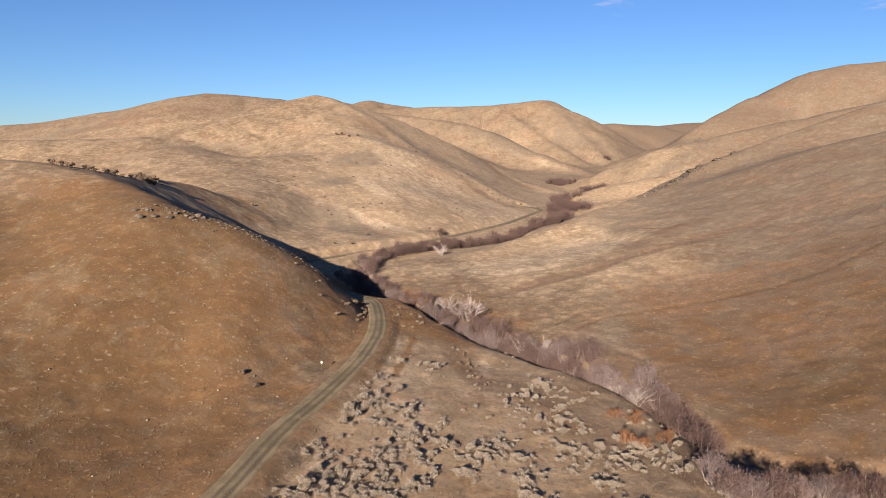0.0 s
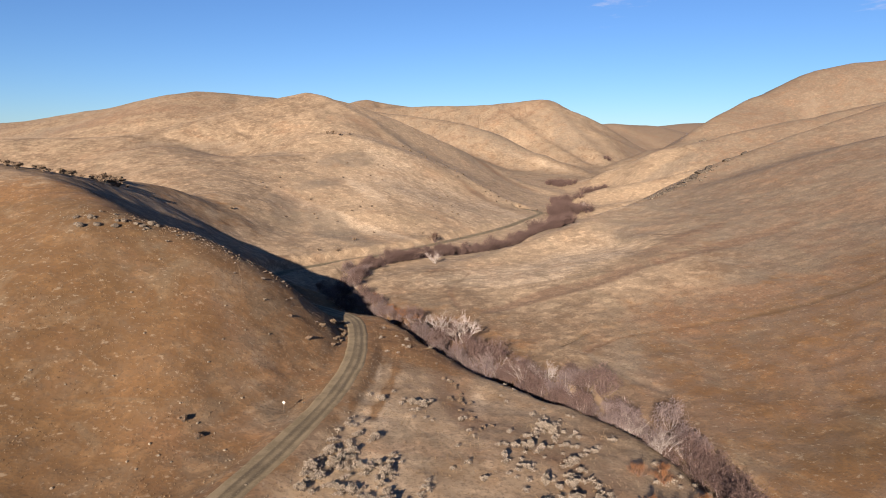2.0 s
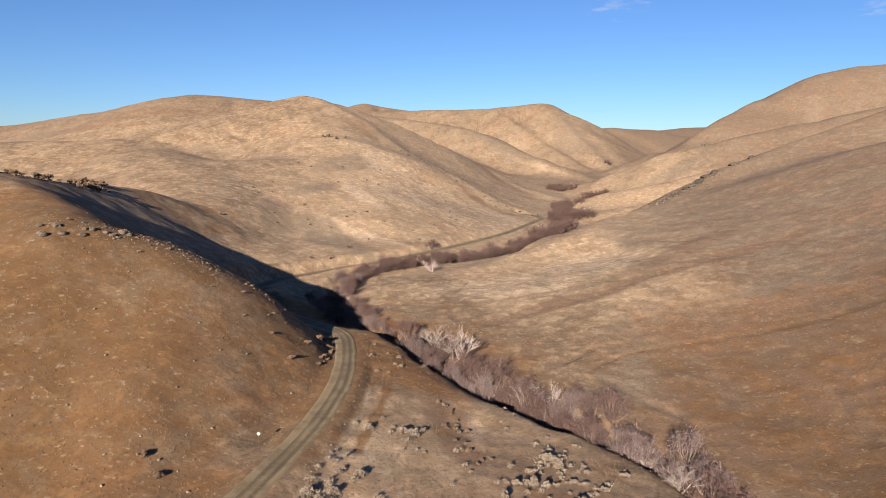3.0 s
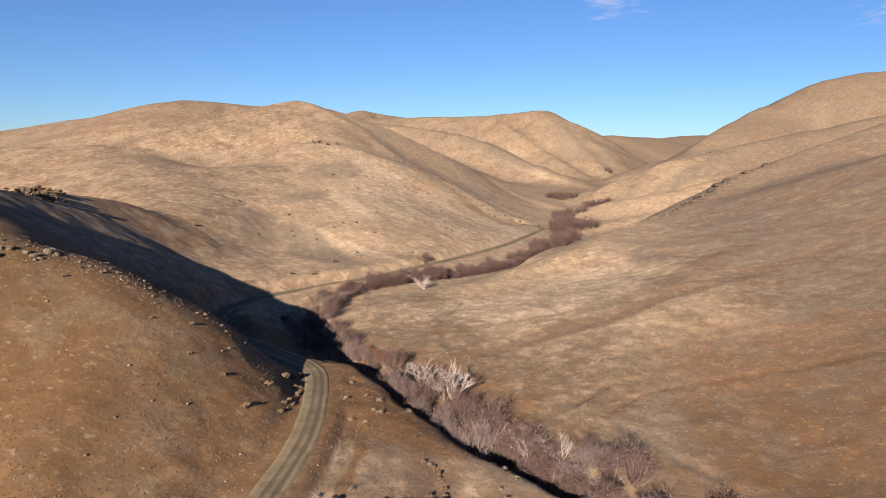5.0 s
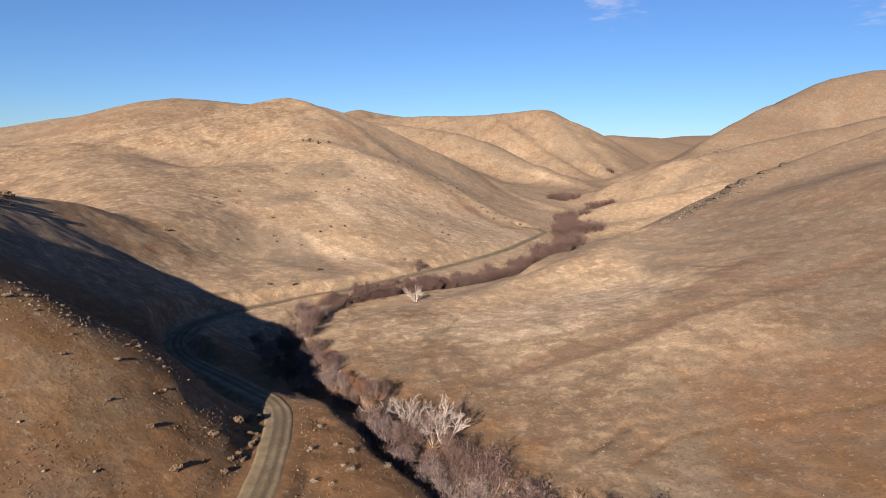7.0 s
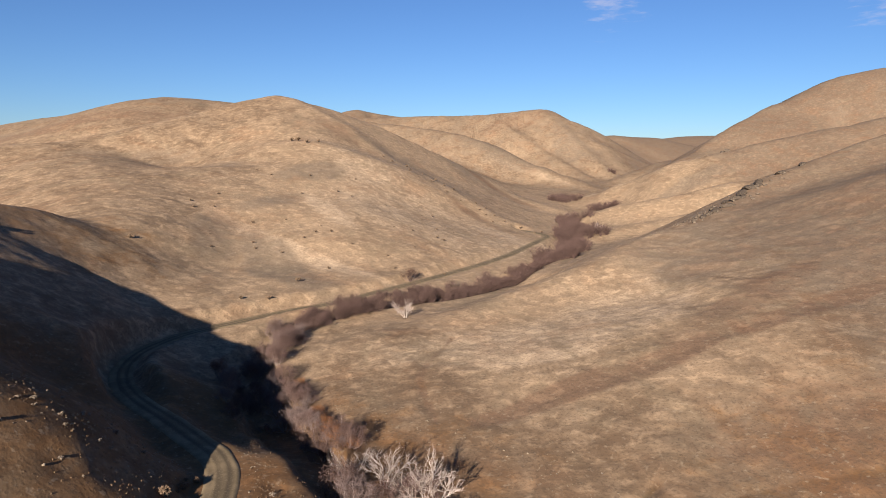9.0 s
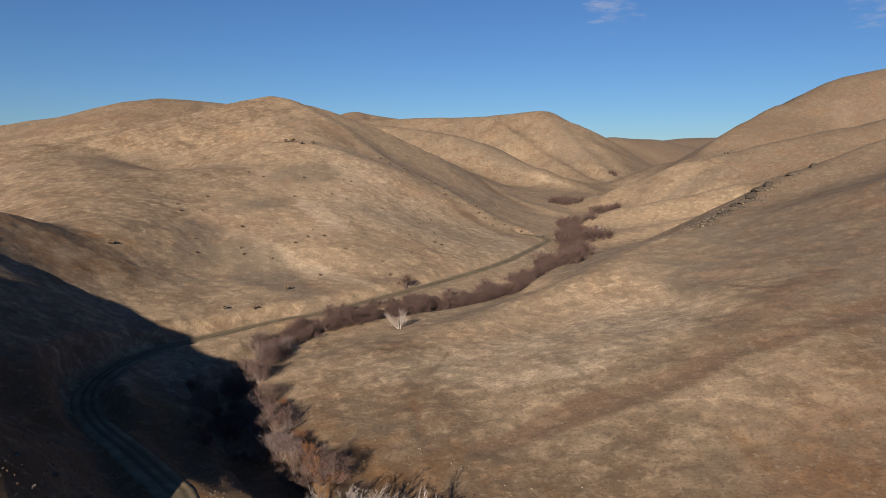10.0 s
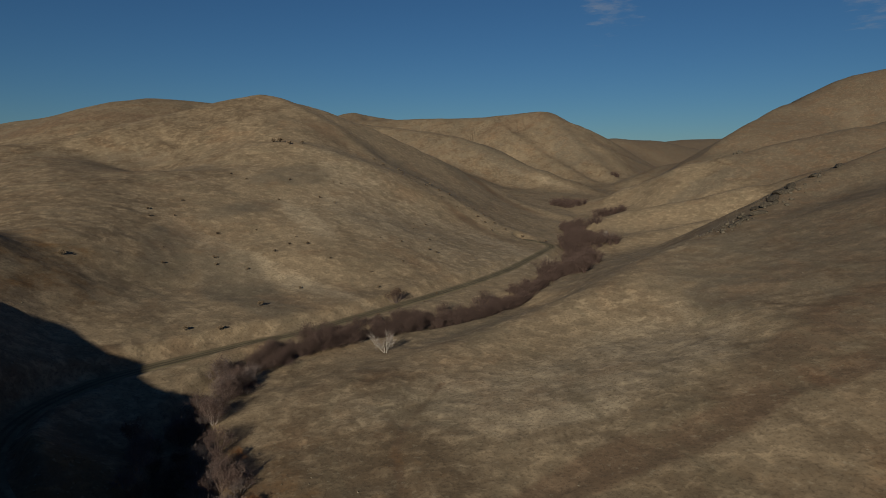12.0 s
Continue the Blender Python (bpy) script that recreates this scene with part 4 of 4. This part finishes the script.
for _ in range(46):
    u = rng.random()
    put(boulders[:4], rng, 104 + 60 * u + rng.gauss(0, 3), 350 + 40 * u + rng.gauss(-1, 4), rng.uniform(0.6, 1.9))
ledges = []
for i in range(3):
    me = stone_mesh(680 + i, DARK_BASALT)
    me.transform(Matrix.Diagonal((1.9, 0.9, 0.8, 1)))
    ledges.append(tagged(new("rock_ledge", me), "dark fractured basalt ledge on the hill crest", "rock", "basalt ledges on the crest"))
for x, y, size in [(133, 371, 2.8), (129, 372, 2.2), (120, 361, 2.4), (112.5, 353, 2.0), (126, 363, 2.6), (138, 377, 3.2), (143.5, 383, 3.6), (149, 386, 3.0), (116, 357, 1.8), (136, 372, 2.0), (122, 366, 1.8), (146, 381, 2.4), (160, 389, 2.6), (171, 392, 2.4)]:
    size *= 1.5
    m = pose(x, y, level(x, y) - 0.05 * size, rng.gauss(0, 8), rng.gauss(-10, 6), 30 + rng.gauss(0, 14)) @ Matrix.Diagonal((size, size, size, 1))
    ob = next((k for k in ledges if not k.get("placed")), None) or again(rng.choice(ledges), m)
    ob["placed"] = True
    ob.matrix_basis = m
for x, y, size in [(258, 669, 6.0), (255, 672, 3.5), (-21, 125.5, 0.5)]:
    put(boulders[:4], rng, x, y, size)
for _ in range(26):  # along the crest and the cut bank above the bend
    u = rng.random()
    put(boulders[4:], rng, -24 - 36 * u + rng.gauss(0, 2.2), 172 - 7 * u + rng.gauss(0, 4), rng.uniform(0.2, 0.5))
for _ in range(45):
    put(boulders[4:], rng, rng.gauss(-38, 14), rng.gauss(125, 20), rng.uniform(0.2, 0.55))


# ---- what nobody could count: grass tufts and small stones
def scatter(name, seed, number, x0, x1, y0, y1, keep, shape, material, label, category, low=0.6, high=1.5):
    """One mesh of many small shapes standing on the ground."""
    state, pick = np.random.RandomState(seed), random.Random(seed)
    at = state.uniform((x0, y0), (x1, y1), (number, 2))
    at = at[keep(at[:, 0], at[:, 1], state)]
    i = np.clip(np.searchsorted(XS, at[:, 0]) - 1, 0, len(XS) - 2)
    j = np.clip(np.searchsorted(YS, at[:, 1]) - 1, 0, len(YS) - 2)
    u, v = (at[:, 0] - XS[i]) / (XS[i + 1] - XS[i]), (at[:, 1] - YS[j]) / (YS[j + 1] - YS[j])
    z = (LAND[j, i] * (1 - u) + LAND[j, i + 1] * u) * (1 - v) + (LAND[j + 1, i] * (1 - u) + LAND[j + 1, i + 1] * u) * v
    kinds = [shape(pick) for _ in range(6)]
    verts, faces, count = [], [], 0
    for kind, (base, tris) in enumerate(kinds):
        mine = np.arange(len(at)) % 6 == kind
        n = int(mine.sum())
        turn, size = state.uniform(0, 6.28, n), state.uniform(low, high, n)
        c, s = np.cos(turn) * size, np.sin(turn) * size
        p = np.zeros((n, len(base), 3))
        p[..., 0] = base[:, 0] * c[:, None] - base[:, 1] * s[:, None] + at[mine, 0][:, None]
        p[..., 1] = base[:, 0] * s[:, None] + base[:, 1] * c[:, None] + at[mine, 1][:, None]
        p[..., 2] = base[:, 2] * size[:, None] + z[mine][:, None]
        verts.append(p.reshape(-1, 3))
        faces.append((np.array(tris)[None] + (np.arange(n) * len(base))[:, None, None] + count).reshape(-1, 3))
        count += n * len(base)
    me = bpy.data.meshes.new(name)
    me.from_pydata(np.vstack(verts).tolist(), [], np.vstack(faces).tolist())
    me.materials.append(material)
    return tagged(new(name, me), label, category, kind="stuff")


def tuft(pick):
    """A tuft of a few dry blades."""
    v, f = [], []
    for _ in range(6):
        w, lean, high = pick.uniform(0, 6.28), pick.uniform(0.04, 0.22), pick.uniform(0.18, 0.38)
        d, n = np.array((math.cos(w), math.sin(w), 0)), np.array((-math.sin(w), math.cos(w), 0))
        k = len(v)
        v += [d * 0.05 - n * 0.07 - (0, 0, 0.03), d * 0.05 + n * 0.07 - (0, 0, 0.03), d * (0.05 + lean) + (0, 0, high)]
        f.append((k, k + 1, k + 2))
    return np.array(v), f


def pebble(pick):
    """A small angular stone."""
    k = [pick.uniform(0.07, 0.16) for _ in range(6)]
    v = np.array([(k[0], 0, 0.02), (0, k[1], 0.03), (-k[2], 0, 0.02), (0, -k[3], 0.01), (0.02, 0.01, k[4] * 0.9), (0, 0, -k[5])])
    return v, [(0, 1, 4), (1, 2, 4), (2, 3, 4), (3, 0, 4), (1, 0, 5), (2, 1, 5), (3, 2, 5), (0, 3, 5)]


def off_road(x, y, state):
    return (along(x, y, CREEK)[2] > 0) & (along(x, y, ROAD_LINE[::3])[0] > 3.6) & (rough(x, y, 6, 31) + state.uniform(-0.9, 0.9, len(x)) > 0)


def stony(x, y, state):
    bank = np.exp(-((along(x, y, [(-24, 178), (-34, 169), (-60, 163), (-75, 160)])[0] / 5) ** 2)) + 0.7 * np.exp(-((along(x, y, ROAD_LINE[::3])[0] - 4.5) / 1.3) ** 2)
    rim = 0.22 * np.exp(-((along(x, y, [(-2, 232), (-14, 222), (0, 205), (18, 196), (34, 178)])[0] / 5) ** 2))
    bank = bank + 0.9 * np.exp(-((along(x, y, [(-33.0, 112.0), (-29.0, 118.0), (-27.0, 125.0)])[0] / 0.9) ** 2))
    slope = 0.12 * (rough(x, y, 11, 41) > 0.45) * (x < -30)
    crest = 0.9 * np.exp(-((along(x, y, [(84, 333), (100, 350), (121, 376), (142, 388)])[0] / 9) ** 2))
    slope = np.maximum(slope, 0.5 * np.exp(-((np.hypot(x + 54, y - 137) / 3.5) ** 2)) + 0.35 * np.exp(-((np.hypot(x + 40, y - 117) / 4.5) ** 2)) + 0.4 * np.exp(-((along(x, y, [(2, 205), (14, 198), (24, 186), (36, 174)])[0] / 3) ** 2)))
    return (state.uniform(0, 1, len(x)) < np.maximum.reduce([bank, rim, slope, crest, 0.004 + 0 * x])) & (along(x, y, ROAD_LINE[::3])[0] > 3.3)


TUFT = leaf_mat("dry_blades", (0.225, 0.15, 0.085), (0.12, 0.072, 0.038))
scatter("grass_tufts", 61, 34000, -70, 40, 62, 215, off_road, tuft, TUFT, "tufts of dry straw-coloured bunchgrass on the slopes", "grass", 0.25, 0.7)
scatter("small_stones", 62, 60000, -85, 190, 62, 400, stony, pebble, PALE_STONE, "small pale stones scattered in the grass", "stones")


def scrub(pick):
    """A low sagebrush: a loose heap of small leaf tufts."""
    s = Strands()
    for _ in range(60):
        d = heading(pick) * pick.uniform(0, 0.42)
        d.z = pick.uniform(0.1, 0.48)
        s.clump(d, Vector((d.x * 2, d.y * 2, 0.6)).normalized(), pick.uniform(0.08, 0.16), pick.uniform(0.04, 0.075), pick)
    return np.array([tuple(v) for v in s.v]), s.f


def thicket(pick):
    """A bare shrub of four to five metres seen from far off."""
    s = Strands()
    for _ in range(9):
        path = grow(pick, Vector((0, 0, -0.2)), heading(pick, pick.uniform(0.9, 3)), pick.uniform(3.2, 4.8), 0.1, 3)
        s.tube(path, 0.07, 0.02, 3)
        for _ in range(14):
            p = path[pick.randint(1, 3)] + Vector((pick.gauss(0, 0.3), pick.gauss(0, 0.3), pick.gauss(0, 0.3)))
            s.twig(p, p + heading(pick, pick.uniform(0, 1.2)).normalized() * pick.uniform(0.5, 1.3), 0.06)
    tris = []
    for f in s.f:
        tris += [(f[0], f[k], f[k + 1]) for k in range(1, len(f) - 1)]
    return np.array([tuple(v) for v in s.v]), tris


def on_bench(x, y, state):
    strip = np.abs(x - np.interp(y, [66, 93, 99, 110, 131, 150], [21, 14, 11, 8.8, 8.3, 7.4]))
    thick = np.clip((135 - y) / 30, 0.12, 1) * np.clip(strip / 4 - 0.35, 0, 1) * np.where(x > np.interp(y, [66, 93, 150], [21, 14, 7.4]), 0.45, 1.0)
    for cx, cy, far_off in SAGE_CLUMPS:
        thick = np.maximum(thick, np.exp(-(((x - cx) ** 2 + (y - cy) ** 2) / far_off**2)))
    patch = rough(x, y, 7, 21) + 0.6 * rough(x, y, 3, 22)
    here = (along(x, y, ROAD_LINE)[0] > 5) & (along(x, y, CREEK_LINE)[0] > 5) & (x > np.interp(y, [66, 97, 165], [-29, -22, -14])) & (x < np.interp(y, [66, 100, 130, 165, 186], [60, 45, 28, 6, -11]))
    return here & (state.uniform(0, 1, len(x)) < thick * np.clip(patch * 1.8 + 0.55, 0.01, 1))


def far_creek(x, y, state):
    d = along(x, y, [(56, 368), (72, 415), (80, 450), (92, 500), (101, 550)])[0] - 3
    wood = np.minimum.reduce([np.hypot((x - 132) / 2, (y - 735) / 2.2), np.hypot((x - 147) / 1.5, y - 648), np.hypot((x - 98) / 1.2, y - 462), np.hypot((x - 268) / 1.5, y - 1085)])
    gaps = rough(x, y, 13, 51) + 0.5 * rough(x, y, 6, 53)
    return (d + 8 * gaps < 3.5) | (wood + 6 * gaps < 7)


scatter("sagebrush_scrub", 63, 6200, -32, 40, 66, 186, on_bench, scrub, SAGE_LEAF, "low grey sagebrush scattered over the creek bench", "shrub", 0.7, 1.5)
scatter("far_thicket", 64, 30000, 40, 330, 365, 1120, far_creek, thicket, MAUVE_TWIG, "distant leafless thicket lining the creek", "thicket", 0.7, 1.5)


# ---- road sign: a diamond plate on a post, at the road's edge
def road_sign(x, y, yaw):
    sign = new("road_sign")
    sign.matrix_basis = pose(x, y, level(x, y), 0, 0, yaw)
    bm = bmesh.new()
    bmesh.ops.create_cube(bm, size=1.0, matrix=Matrix.Translation((0, 0, 0.85)) @ Matrix.Diagonal((0.09, 0.09, 2.1, 1)))
    bmesh.ops.bevel(bm, geom=list(bm.edges), offset=0.01, segments=1, affect="EDGES")
    post = bpy.data.meshes.new("post")
    bm.to_mesh(post)
    bm.free()
    post.materials.append(SAGE_WOOD)
    part("post", post, sign, "weathered wooden post")
    bm = bmesh.new()
    bmesh.ops.create_cube(bm, size=1.0, matrix=Matrix.Translation((0, -0.06, 1.75)) @ Matrix.Rotation(radians(45), 4, "Y") @ Matrix.Diagonal((0.46, 0.012, 0.46, 1)))
    bmesh.ops.bevel(bm, geom=[e for e in bm.edges if abs(e.verts[0].co.y - e.verts[1].co.y) > 0.005], offset=0.05, segments=3, affect="EDGES")
    plate = bpy.data.meshes.new("plate")
    bm.to_mesh(plate)
    bm.free()
    g = Nodes("sign_metal", 0.45)
    g.bsdf.inputs["Metallic"].default_value = 0.3
    plate.materials.append(g.done(g.mix(g.ramp(g.noise(0.2), 0.4, 0.6), (0.36, 0.33, 0.28), (0.42, 0.39, 0.34))))
    part("plate", plate, sign, "bare pale metal diamond plate")
    tagged(sign, "pale metal diamond road sign on a wooden post", "sign")


road_sign(-23.6, 122.5, -8)
